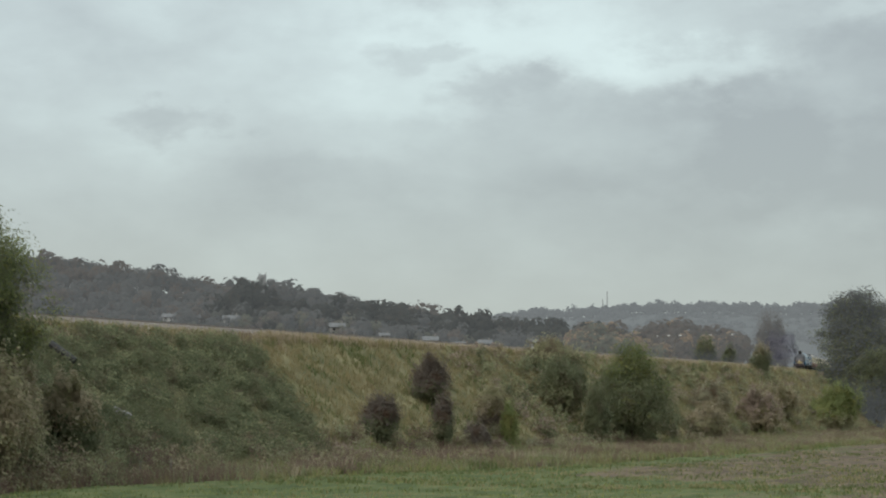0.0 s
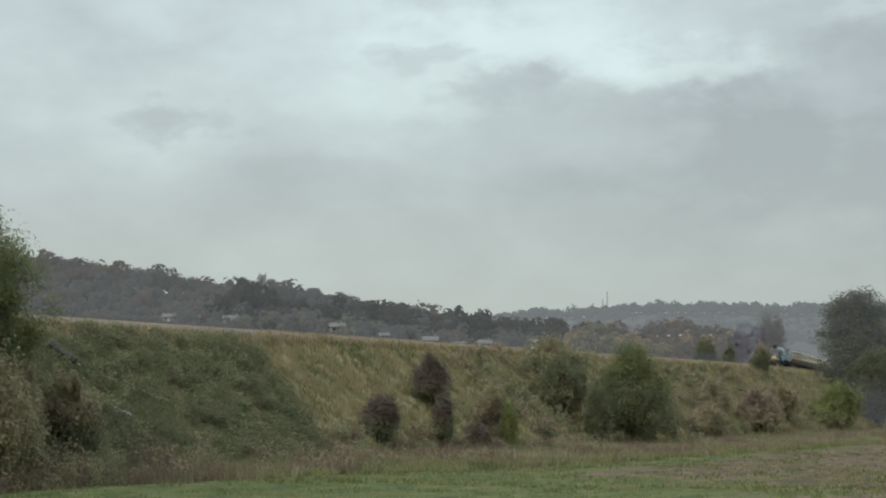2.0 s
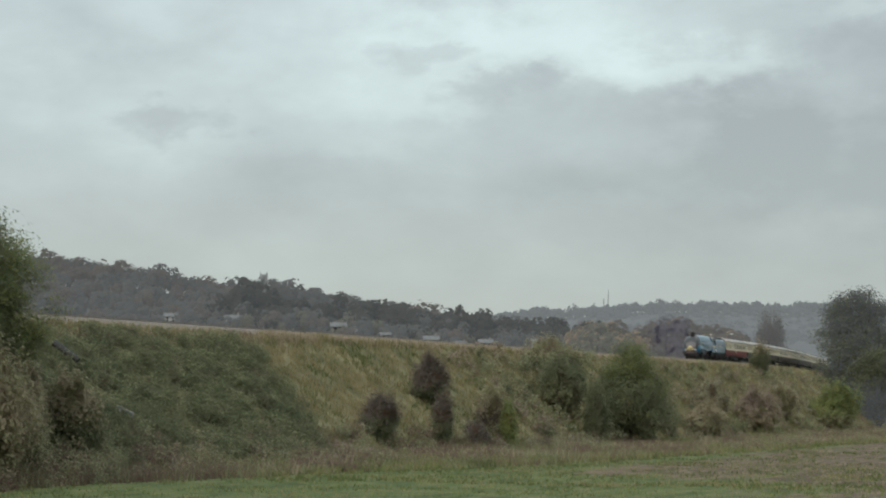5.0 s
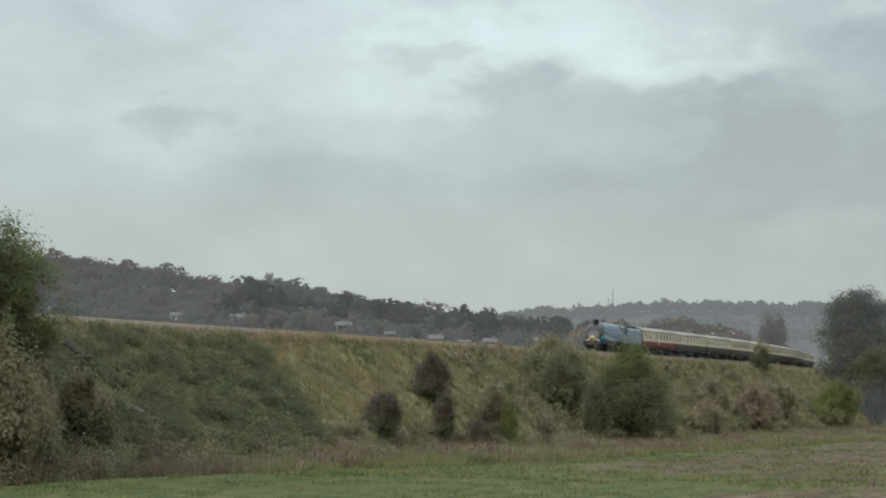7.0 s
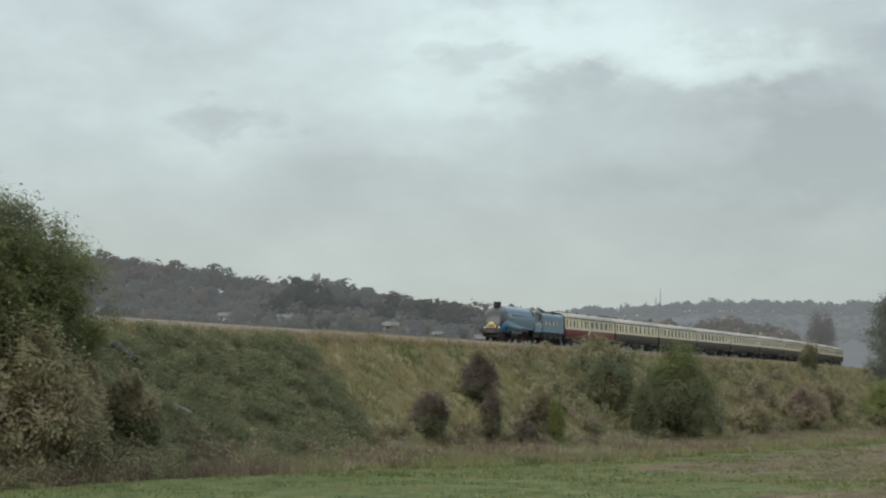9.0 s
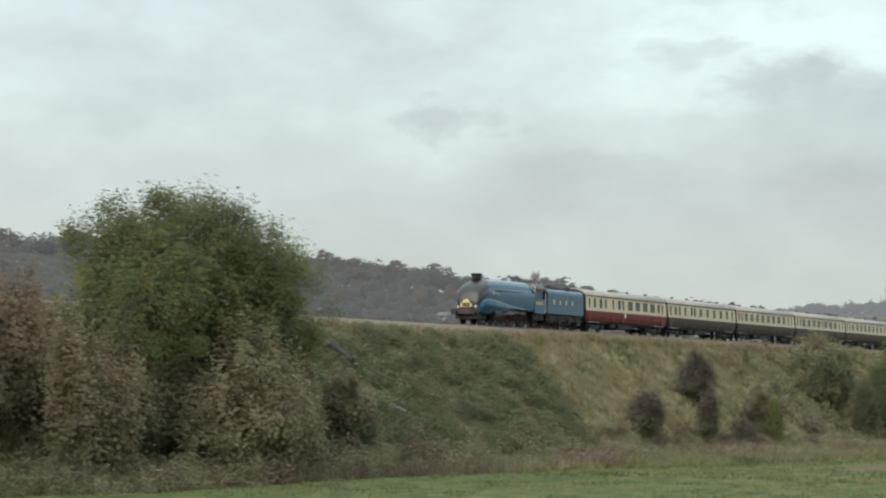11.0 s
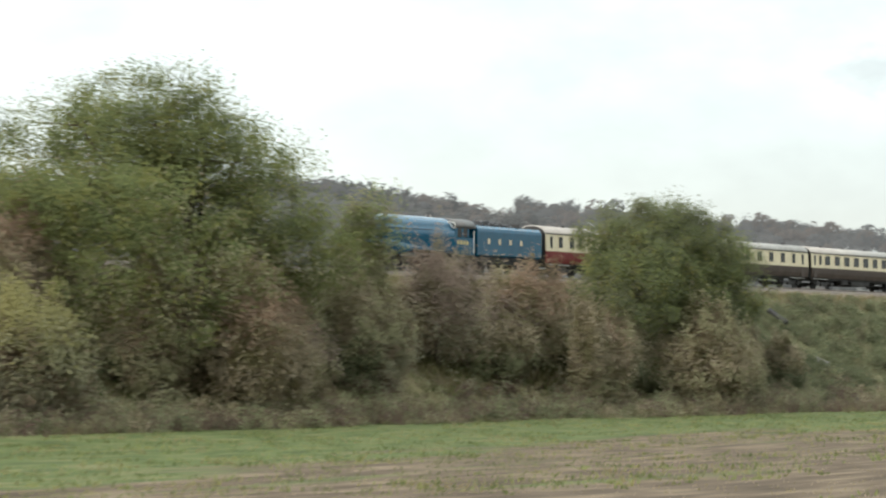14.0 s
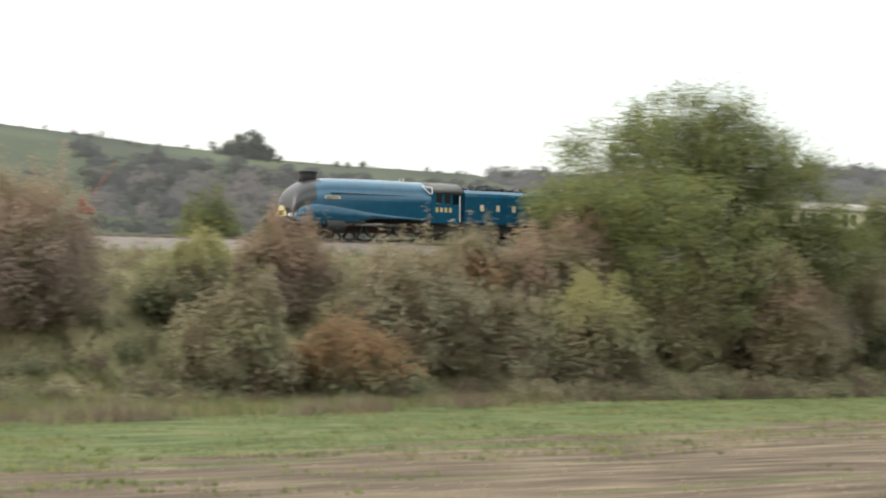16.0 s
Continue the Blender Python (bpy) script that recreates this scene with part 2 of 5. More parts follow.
LEAF = {
    "green": leaf_material("green_leaves", (0.03, 0.037, 0.016), (0.122, 0.136, 0.052), (0.19, 0.195, 0.066), 0.13),
    "bright": leaf_material("yellowing_green_leaves", (0.055, 0.066, 0.024), (0.155, 0.17, 0.058), (0.25, 0.235, 0.085), 0.1),
    "olive": leaf_material("olive_leaves", (0.116, 0.111, 0.0605), (0.234, 0.216, 0.123), (0.213, 0.168, 0.112), 0.14),
    "brown": leaf_material("brown_autumn_leaves", (0.129, 0.105, 0.0694), (0.23, 0.188, 0.123), (0.202, 0.179, 0.0952), 0.14),
    "russet": leaf_material("russet_autumn_leaves", (0.115, 0.0805, 0.0552), (0.236, 0.164, 0.11), (0.196, 0.161, 0.092), 0.1),
    "purple": leaf_material("purple_brown_twigs", (0.102, 0.0756, 0.06), (0.214, 0.162, 0.125), (0.204, 0.174, 0.108), 0.1),
    "thorn": leaf_material("dark_thorn_twigs", (0.05, 0.04, 0.033), (0.13, 0.104, 0.083), (0.13, 0.085, 0.06), 0.1),
    "yellow": leaf_material("yellow_autumn_leaves", (0.1, 0.093, 0.04), (0.235, 0.212, 0.085), (0.18, 0.17, 0.085), 0.06),
    "orange": leaf_material("orange_autumn_leaves", (0.11, 0.068, 0.036), (0.25, 0.155, 0.08), (0.22, 0.17, 0.09), 0.08),
    "grey": leaf_material("grey_green_leaves", (0.124, 0.117, 0.0756), (0.232, 0.213, 0.14), (0.211, 0.162, 0.108), 0.16),
    "ivy": leaf_material("dark_ivy_leaves", (0.04, 0.045, 0.025), (0.125, 0.131, 0.068), (0.155, 0.145, 0.09), 0.1),
    "bramble": leaf_material("bramble_leaves", (0.082, 0.086, 0.045), (0.178, 0.18, 0.098), (0.16, 0.125, 0.088), 0.1),
    "straw": leaf_material("dry_straw_grass", (0.082, 0.067, 0.036), (0.19, 0.155, 0.085), (0.15, 0.15, 0.065), 0.1),
    "grass": leaf_material("meadow_grass", (0.027, 0.035, 0.013), (0.088, 0.1, 0.038), (0.2, 0.175, 0.09), 0.06),
    "dock": leaf_material("dead_dock_stalks", (0.05, 0.034, 0.027), (0.125, 0.083, 0.064), (0.16, 0.13, 0.08), 0.06),
    "reed": leaf_material("reedy_seed_heads", (0.12, 0.094, 0.064), (0.25, 0.195, 0.135), (0.15, 0.14, 0.075), 0.05),
}
# woods a kilometre off, greyed in colour, with haze painted in as a glow
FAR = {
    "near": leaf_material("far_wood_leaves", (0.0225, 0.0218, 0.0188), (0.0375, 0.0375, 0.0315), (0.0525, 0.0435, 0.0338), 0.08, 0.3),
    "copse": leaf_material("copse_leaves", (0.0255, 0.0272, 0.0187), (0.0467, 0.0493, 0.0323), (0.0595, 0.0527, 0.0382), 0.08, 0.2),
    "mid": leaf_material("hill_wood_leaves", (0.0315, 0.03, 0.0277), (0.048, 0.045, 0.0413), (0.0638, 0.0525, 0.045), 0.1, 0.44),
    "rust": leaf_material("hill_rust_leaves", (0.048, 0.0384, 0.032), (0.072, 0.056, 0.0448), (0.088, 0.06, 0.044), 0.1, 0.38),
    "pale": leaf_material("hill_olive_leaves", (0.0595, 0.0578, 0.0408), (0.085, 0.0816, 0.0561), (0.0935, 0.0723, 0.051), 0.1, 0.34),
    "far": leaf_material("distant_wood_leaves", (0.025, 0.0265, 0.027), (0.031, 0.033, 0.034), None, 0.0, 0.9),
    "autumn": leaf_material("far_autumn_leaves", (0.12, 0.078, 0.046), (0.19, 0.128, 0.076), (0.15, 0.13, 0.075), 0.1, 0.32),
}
# hill grounds glow faintly, which paints haze over them
HILL_GRASS = mottled("hill_pasture", [(0.38, (0.026, 0.03, 0.018)), (0.5, (0.044, 0.052, 0.027)), (0.62, (0.066, 0.073, 0.037))], 0.025, haze_glow=0.06)
HILL_MID = mottled("hill_ground", [(0.35, (0.045, 0.042, 0.037)), (0.65, (0.08, 0.074, 0.062))], 0.05, haze_glow=0.13)
HILL_WOOD = mottled("hill_wood_floor", [(0.35, (0.02, 0.019, 0.016)), (0.65, (0.036, 0.033, 0.027))], 0.06, haze_glow=0.08)
HILL_FAR = mottled("distant_hill_ground", [(0.35, (0.02, 0.021, 0.021)), (0.65, (0.03, 0.031, 0.03))], 0.02, haze_glow=0.31)
BLUE = paint("garter_blue_paint", (0.006, 0.072, 0.13), 0.13, 0.5, 0.25)
BLACK = paint("black_smokebox_paint", (0.026, 0.024, 0.025), 0.34, 0.45, 0.3)
FRAME = paint("oily_black_underframe", (0.03, 0.028, 0.026), 0.6, 0.3, 0.4)
RED = paint("grimy_buffer_beam", (0.035, 0.018, 0.018), 0.55)
WHEEL_RED = paint("grimy_wheel_red", (0.055, 0.02, 0.018), 0.6, 0.3, 0.5)
CRANE_RED = paint("crane_red", (0.24, 0.05, 0.045), 0.5)
MAROON = paint("maroon_coach_paint", (0.14, 0.017, 0.015), 0.45, 0.3)
CREAM = paint("cream_coach_paint", (0.56, 0.48, 0.33), 0.45, 0.35, 0.15)
CHOCOLATE = paint("chocolate_coach_paint", (0.05, 0.034, 0.026), 0.48, 0.3)
ROOF = paint("grey_coach_roof", (0.34, 0.315, 0.285), 0.7, 0.2, 0.3)
CAB_ROOF = paint("sooty_cab_roof", (0.13, 0.122, 0.115), 0.55, 0.3, 0.35)
GLASS = paint("dark_carriage_glass", (0.018, 0.018, 0.018), 0.12, 0.35, 0.1)
WHITE = paint("white_paint", (0.75, 0.73, 0.68), 0.5)
YELLOW = paint("headboard_yellow", (0.5, 0.4, 0.17), 0.5)
COAL = mottled("coal", [(0.3, (0.01, 0.01, 0.01)), (0.7, (0.04, 0.04, 0.042))], 7.0, 0.6, 0.4, 0.6)
POST = mottled("weathered_post_wood", [(0.3, (0.1, 0.09, 0.07)), (0.7, (0.2, 0.18, 0.15))], 8.0)
WALL = [mottled("pale_render", [(0.3, (0.2, 0.2, 0.195)), (0.7, (0.28, 0.275, 0.265))], 0.6), mottled("stone_wall", [(0.3, (0.15, 0.145, 0.135)), (0.7, (0.21, 0.2, 0.185))], 0.6)]
TILES = mottled("slate_roof", [(0.3, (0.1, 0.1, 0.103)), (0.7, (0.15, 0.148, 0.147))], 1.5)


# ---- mesh helpers ----
def mesh_of(name, verts, faces, mats, index=None, smooth=False):
    me = bpy.data.meshes.new(name)
    if isinstance(faces, np.ndarray):
        n, k = faces.shape
        me.vertices.add(len(verts)); me.loops.add(n * k); me.polygons.add(n)
        me.vertices.foreach_set("co", np.asarray(verts, dtype=np.float32).ravel())
        me.loops.foreach_set("vertex_index", faces.astype(np.int32).ravel())
        me.polygons.foreach_set("loop_start", np.arange(0, n * k, k, dtype=np.int32))
    else:
        me.from_pydata(verts, [], faces)
    for m in mats if isinstance(mats, (list, tuple)) else [mats]:
        me.materials.append(m)
    if index is not None:
        me.polygons.foreach_set("material_index", np.asarray(index, dtype=np.int32))
    if smooth:
        me.polygons.foreach_set("use_smooth", np.ones(len(me.polygons), dtype=bool))
    me.update(calc_edges=True)
    return me


def part(name, me, parent, label="", m=None):
    ob = new(name, me)
    ob.parent = parent
    if m is not None:
        ob.matrix_basis = m
    return tagged(ob, label) if label else ob


class Shape:
    """Collects boxes, tubes and lofts into one mesh."""

    def __init__(self):
        self.v, self.f, self.k = [], [], []

    def add(self, v, f, mat=0):
        o = len(self.v)
        self.v += [tuple(p) for p in v]
        self.f += [tuple(i + o for i in q) for q in f]
        self.k += [mat] * len(f)
        return self

    def box(self, x0, x1, y0, y1, z0, z1, mat=0, cut=0.0):
        c = min(cut, (x1 - x0) * 0.3, (z1 - z0) * 0.3, (y1 - y0) * 0.3)
        if c <= 0:
            v = [(x, y, z) for z in (z0, z1) for x, y in ((x0, y0), (x1, y0), (x1, y1), (x0, y1))]
            return self.add(v, [(3, 2, 1, 0), (4, 5, 6, 7), (0, 1, 5, 4), (1, 2, 6, 5), (2, 3, 7, 6), (3, 0, 4, 7)], mat)
        rings = []
        for z, i in ((z0, c), (z0 + c, 0), (z1 - c, 0), (z1, c)):
            rings.append([(x0 + i, y0 + i, z), (x1 - i, y0 + i, z), (x1 - i, y1 - i, z), (x0 + i, y1 - i, z)])
        return self.loft(rings, mat, True)

    def loft(self, rings, mat=0, caps=True, closed=True):
        n = len(rings[0])
        v = [p for r in rings for p in r]
        f = []
        for a in range(len(rings) - 1):
            for i in range(n if closed else n - 1):
                j = (i + 1) % n
                f.append((a * n + i, a * n + j, (a + 1) * n + j, (a + 1) * n + i))
        if caps:
            f.append(tuple(reversed(range(n))))
            f.append(tuple(range((len(rings) - 1) * n, len(rings) * n)))
        return self.add(v, f, mat)

    def tube(self, a, b, ra, rb=None, n=8, mat=0):
        a, b = Vector(a), Vector(b)
        rb = ra if rb is None else rb
        q = (b - a).to_track_quat("Z", "Y")
        ring = lambda c, r: [tuple(c + q @ Vector((r * math.cos(6.2832 * i / n), r * math.sin(6.2832 * i / n), 0))) for i in range(n)]
        return self.loft([ring(a, ra), ring(b, rb)], mat)

    def mesh(self, name, mats, smooth=False):
        return mesh_of(name, self.v, self.f, mats, self.k, smooth)


def leaves(points, size, rng, out=None, stretch=1.5, face=(0.0, -0.45, 0.5), jitter=0.36):
    """Pointed leaf clusters at the points, turned to the light and outwards. Returns arrays of vertices and faces."""
    n = len(points)
    up = rng.normal(size=(n, 3)) * jitter + np.array(face)
    if out is not None:
        up += out * 0.7
    up /= np.linalg.norm(up, axis=1, keepdims=True) + 1e-9
    a = np.cross(up, rng.normal(size=(n, 3)))
    a /= np.linalg.norm(a, axis=1, keepdims=True) + 1e-9
    b = np.cross(up, a)
    s = (size * rng.uniform(0.55, 1.35, n))[:, None] * 0.5
    v = np.stack([points - a * s * stretch, points + b * s + a * s * 0.7, points - b * s + a * s * 0.7], 1).reshape(-1, 3)
    return v, np.arange(3 * n).reshape(n, 3)


def shell_points(blobs, n, rng, shell=0.2, lump=0.25):
    """Points mostly near the skins of a set of ellipsoids (x, y, z, rx, ry, rz), lumpy."""
    blobs = np.array(blobs, float)
    w = (blobs[:, 3] * blobs[:, 4] * blobs[:, 5]) ** 0.667
    pick = rng.choice(len(blobs), n, p=w / w.sum())
    d = rng.normal(size=(n, 3)); d /= np.linalg.norm(d, axis=1, keepdims=True)
    r = 1 - np.abs(rng.normal(0, shell, n))
    ph = pick[:, None] * 1.7
    bump = np.sin(d[:, :1] * 6 + ph) * np.sin(d[:, 1:2] * 7 + ph * 2) + np.sin(d[:, 2:] * 8 - ph) * np.sin(d[:, :1] * 9 + 2 * ph)
    r = np.clip(r, 0.15, 1)[:, None] * (1 + lump * 0.5 * bump)
    return blobs[pick, :3] + d * r * blobs[pick, 3:]


def crown_points(blobs, n, rng, shell=0.2, lump=0.25, per=45, spread=0.4):
    """Leaf places gathered in sprays (spread: metres) round twig ends, with gaps between them."""
    twigs = shell_points(blobs, max(8, n // per), rng, shell, lump)
    pick = rng.integers(0, len(twigs), n)
    size = rng.uniform(0.5, 1.4, len(twigs))[pick, None] * spread
    return twigs[pick] + rng.normal(size=(n, 3)).clip(-1.8, 1.8) * size * np.array([0.9, 0.9, 0.95])


def blades(points, height, width, rng, lean=0.35):
    """Upright tapering blades or stalks from the points."""
    n = len(points)
    h = (height * rng.uniform(0.5, 1.3, n))[:, None]
    turn = rng.uniform(0, math.pi, n)
    side = np.stack([np.cos(turn), np.sin(turn), 0 * turn], 1) * width * 0.5
    tip = points + np.concatenate([rng.normal(0, lean, (n, 2)) * h, h], 1)
    v = np.stack([points - side, points + side, tip], 1).reshape(-1, 3)
    return v, np.arange(3 * n).reshape(n, 3)


def stuff(name, v, f, mats, label, category, index=None, m=TURN):
    ob = new(name, mesh_of(name, v, f, mats, index))
    ob.matrix_basis = m
    return tagged(ob, label, category, kind="stuff")


def grow(name, s, q, height, width, kinds, label, category, seed, blobs=None, n=4000, leaf=0.3, base=None, depth=None, trunk=0.12, group="", shell=0.16, lump=0.25, split=0.0, spray=45, spread=None):
    """A bush or tree with stems and a crown of leaf clusters. kinds: leaf colours from the foot to the top."""
    rng = np.random.default_rng(seed)
    z = ground_z(s, q) - 0.15 if base is None else base
    thing = tagged(new(name), label, category, group)
    thing.matrix_basis = at(s, q, z)
    depth = depth or width * 0.8
    if blobs is None:
        blobs = []
        k = 5 + int(rng.integers(0, 4))
        for i in range(k):
            u, r = i / max(1, k - 1), rng.uniform(0.24, 0.38)
            blobs.append((rng.uniform(-0.38, 0.38), rng.uniform(-0.25, 0.25), r + u * (0.98 - 2 * r), r * (1.2 - 0.55 * u), r * 1.1, r * 0.8))
        blobs.append((0, 0, 0.3, 0.44, 0.42, 0.3))
        blobs.append((rng.uniform(-0.15, 0.15), 0, 0.55, 0.4, 0.38, 0.33))
    real = [(x * width, y * depth, zz * height, a * width, b * depth, c * height) for x, y, zz, a, b, c in blobs]
    pts = crown_points(real, int(n * 4.2), rng, shell, lump, spray, spread or 0.3 + 0.02 * height)
    lo, hi = np.percentile(pts, 0.3, axis=0), np.percentile(pts, 99.7, axis=0)
    want = np.array([width, depth, height])
    foot_z = 0.03 * height
    pts[:, :2] = (pts[:, :2] - (lo + hi)[:2] / 2) * (want / (hi - lo))[:2]
    pts[:, 2] = foot_z + (pts[:, 2] - lo[2]) * (height - foot_z) / (hi[2] - lo[2])
    rel = pts[:, 2] / height
    if height < 9.5:
        cell = max(0.5, 0.16 * width)
        reach = np.array([wobble(a, b, cell, seed) for a, b in pts[:, :2]])
        pts[:, 2] *= 1.0 + 0.4 * np.clip(reach, -0.55, 0.55)
        pts[:, :2] *= (1.16 - 0.32 * rel)[:, None]
        shoot = rng.uniform(size=len(pts)) < 0.03
        pts[shoot, 2] += rng.exponential(0.025 * height, shoot.sum())
    pts = pts[pts[:, 2] > 0.0]
    out = pts / want * 2 - np.array([0, 0, 0.9])
    v, f = leaves(pts, leaf * 0.5, rng, out / (np.linalg.norm(out, axis=1, keepdims=True) + 0.2))
    rel = pts[:, 2] / height + rng.normal(0, 0.12 if height < 9.5 else 0.2, len(pts)) + (0 if height < 9.5 else 0.35) * np.array([wobble(a, c, 2.2, seed) for a, b, c in pts]) + split * pts[:, 0] / width
    index = np.clip((rel * len(kinds)).astype(int), 0, len(kinds) - 1)
    sh = Shape()
    for i in range(1 + int(width > 5)):
        foot = Vector((rng.uniform(-0.1, 0.1) * width, 0, -0.2))
        fork = Vector((foot.x * 1.3 + rng.normal(0, 0.03) * width, rng.normal(0, 0.03) * width, height * 0.3))
        sh.tube(foot, fork, trunk, trunk * 0.75)
        for b in real[i::1 + int(width > 5)]:
            hub = Vector(b[:3])
            bend = (fork + hub) / 2 + Vector((0, 0, -0.06 * height))
            sh.tube(fork, bend, trunk * 0.6, trunk * 0.42, 6)
            sh.tube(bend, hub, trunk * 0.42, trunk * 0.2, 6)
            for _ in range(3):
                d = Vector(rng.normal(size=3)).normalized()
                sh.tube(hub, hub + Vector((d.x * b[3], d.y * b[4], abs(d.z) * b[5])) * 0.95, trunk * 0.2, trunk * 0.05, 5)
    part("trunk" if height > 8 else "stem", sh.mesh(name + "_stems", BARK, True), thing)
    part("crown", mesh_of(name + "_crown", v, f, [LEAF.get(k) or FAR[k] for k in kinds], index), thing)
    return thing

# ---- the ground, one sheet to the horizon ----
def sheet(name, ss, qs, height, mat, label, kind="structure", curved=False):
    v = [(s, q + (bend(s) if curved else 0.0), height(s, q + (bend(s) if curved else 0.0))) for s in ss for q in qs]
    n = len(qs)
    f = [(i * n + j, (i + 1) * n + j, (i + 1) * n + j + 1, i * n + j + 1) for i in range(len(ss) - 1) for j in range(n - 1)]
    ob = new(name, mesh_of(name, v, f, mat, None, True))
    ob.matrix_basis = TURN
    return tagged(ob, label, "ground", kind=kind)


def spaced(*runs):
    out = []
    for a, b, step in runs:
        out += list(np.arange(a, b, step))
    return out + [runs[-1][1]]


sheet("ground", spaced((-4000, -200, 380), (-200, 420, 4), (420, 4000, 358)), spaced((-4000, -120, 388), (-120, 60, 2.5), (60, 120, 20), (120, 4000, 388)),
      lambda s, q: field_z(s) - 0.03 + (0.09 * wobble(s, q, 9) + 0.05 * wobble(s, q, 2.7, 3) if abs(s) < 430 and -125 < q < 58 else 0.0), GROUND,
      "flat field of stubble and weedy grass running to the hedge")


def bank_z(s, q):
    z = ground_z(s, q)
    q -= bend(s)
    if 54.5 < q < 68:
        z += min(1.0, (67.4 - q) / 2.5) * (0.5 * wobble(s, q, 9, 2) + 0.25 * wobble(s, q, 2.5, 5)) if q < 67.4 else 0.0
    return z if 53 < q < 95 else field_z(s) - 0.4


sheet("embankment", spaced((-700, -60, 20), (-60, 420, 1.5), (420, 560, 7), (560, 900, 20)), spaced((52, 55, 1.5), (55, 68, 0.9), (68, 78, 2.5), (78, 96, 4)), bank_z, SLOPE,
      "tall railway embankment overgrown with dry straw-coloured grass", curved=True)

# ---- the railway on top ----
def railway():
    sh = Shape()
    ring = lambda s: [(s, q + bend(s), z) for q, z in ((67.8, TOP_Z - 0.15), (70.3, RAIL_Z - 0.2), (77.4, RAIL_Z - 0.2), (78.6, TOP_Z - 0.2))]
    sh.loft([ring(s) for s in range(-700, 901, 10)], 0, True)
    bed = new("ballast_bed", sh.mesh("ballast_bed", BALLAST))
    bed.matrix_basis = TURN
    tagged(bed, "grey-brown ballast shoulder along the embankment top", "ballast", kind="structure")
    for q in (RAIL_Q, RAIL_Q + 3.4):
        track = tagged(new("railway_track"), "steel rails on concrete sleepers in grey ballast", "track", "tracks", kind="structure")
        track.matrix_basis = at(0, q, RAIL_Z)
        for y in (-0.72, 0.72):
            r = Shape().loft([[(s, bend(s) + y + dy, dz) for dy, dz in ((-0.035, -0.14), (0.035, -0.14), (0.035, 0.0), (-0.035, 0.0))] for s in range(-700, 901, 10)])
            part("rail", r.mesh("rail", STEEL), track)
        sl = Shape()
        for i in range(-60, 460):
            sl.box(i * 0.91, i * 0.91 + 0.25, bend(i * 0.91) - 1.25, bend(i * 0.91) + 1.25, -0.26, -0.14)
        tagged(part("sleepers", sl.mesh("sleepers", SLEEPER), track), "", kind="stuff")


railway()

# ---- grass, brambles and dead stalks: too many to count ----

def scatter(n, s0, s1, q0, q1, rng):
    """Points on the ground, thicker towards the low end of s."""
    u = rng.uniform(0, 1, n) ** 1.35
    s = s0 + u * (s1 - s0)
    q = rng.uniform(q0, q1, n)
    return s, q


def cover(name, n, s0, s1, q0, q1, height, width, kinds, label, seed, keep=None, lean=0.35, tuft=3, patch=0.0):
    rng = np.random.default_rng(seed)
    s, q = scatter(n // tuft, s0, s1, q0, q1, rng)
    ok = np.ones(len(s), bool)
    if keep:
        ok &= np.array([keep(a, b) for a, b in zip(s, q)])
    if patch:
        ok &= np.array([wobble(a, b, 5.0, seed) > patch for a, b in zip(s, q)])
    s, q = s[ok], q[ok]
    s = np.repeat(s, tuft) + rng.normal(0, 0.16, len(s) * tuft)
    q = np.repeat(q, tuft) + rng.normal(0, 0.16, len(q) * tuft)
    q = q + np.array([bend(a) if b > 53 else 0.0 for a, b in zip(s, q)])
    z = np.array([bank_z(a, b) if b > 53 else field_z(a) + 0.4 * max(0.0, (b - 50) / 5) for a, b in zip(s, q)]) - 0.05
    v, f = blades(np.stack([s, q, z], 1), height, width, rng, lean)
    idx = None
    if len(kinds) > 1:
        drift = np.array([wobble(a, b, 4.5, seed + 2) + 0.5 * wobble(a, b, 1.6, seed) for a, b in zip(s[::tuft], q[::tuft])])
        rank = np.repeat(np.clip(0.5 + 0.75 * drift, 0, 0.999), tuft) + rng.normal(0, 0.16, len(f))
        idx = np.clip((rank * len(kinds)).astype(int), 0, len(kinds) - 1)
    return stuff(name, v, f, [LEAF[k] for k in kinds], label, "grass", idx)


MOUND = lambda s, q: 84 < s < 134.0 + (q - 56.5) * 0.9 + 2.2 * wobble(s, q, 3.0, 1)
cover("slope_grass", 70000, 60, 330, 55, 67.2, 0.55, 0.1, ["straw", "straw", "straw", "grass"], "long dry straw-coloured grass on the embankment slope", 11, lambda s, q: not MOUND(s, q) or q > 66.5)
cover("slope_grass", 18000, 300, 470, 55, 67.4, 0.7, 0.2, ["straw", "straw", "olive"], "long dry grass on the far embankment slope", 12)
cover("slope_grass", 20000, -40, 90, 55, 67.4, 0.6, 0.1, ["grass", "bramble", "dock", "grass"], "rank green and brown grass on the embankment slope", 13)
VERGE = lambda s, q: q < hedge_q(s)
RANK = lambda s, q: q > hedge_q(s) + 1.2 * wobble(s, q, 4.0, 8)
FIELD = lambda s, q: q < hedge_q(s) - 6 and q < 30
cover("verge_grass", 60000, -55, 150, 12, 53, 0.17, 0.06, ["grass", "grass", "bright", "straw"], "short green grass on the field verge", 14, VERGE, patch=-0.25)
cover("verge_grass", 30000, 100, 400, 8, 48, 0.2, 0.12, ["grass", "grass", "straw"], "short green grass beside the far field", 15, VERGE, patch=0.05)
cover("field_weeds", 26000, -60, 130, -14, 34, 0.15, 0.1, ["grass", "bright"], "low green weeds scattered in the stubble", 16, FIELD, patch=0.14, tuft=6)
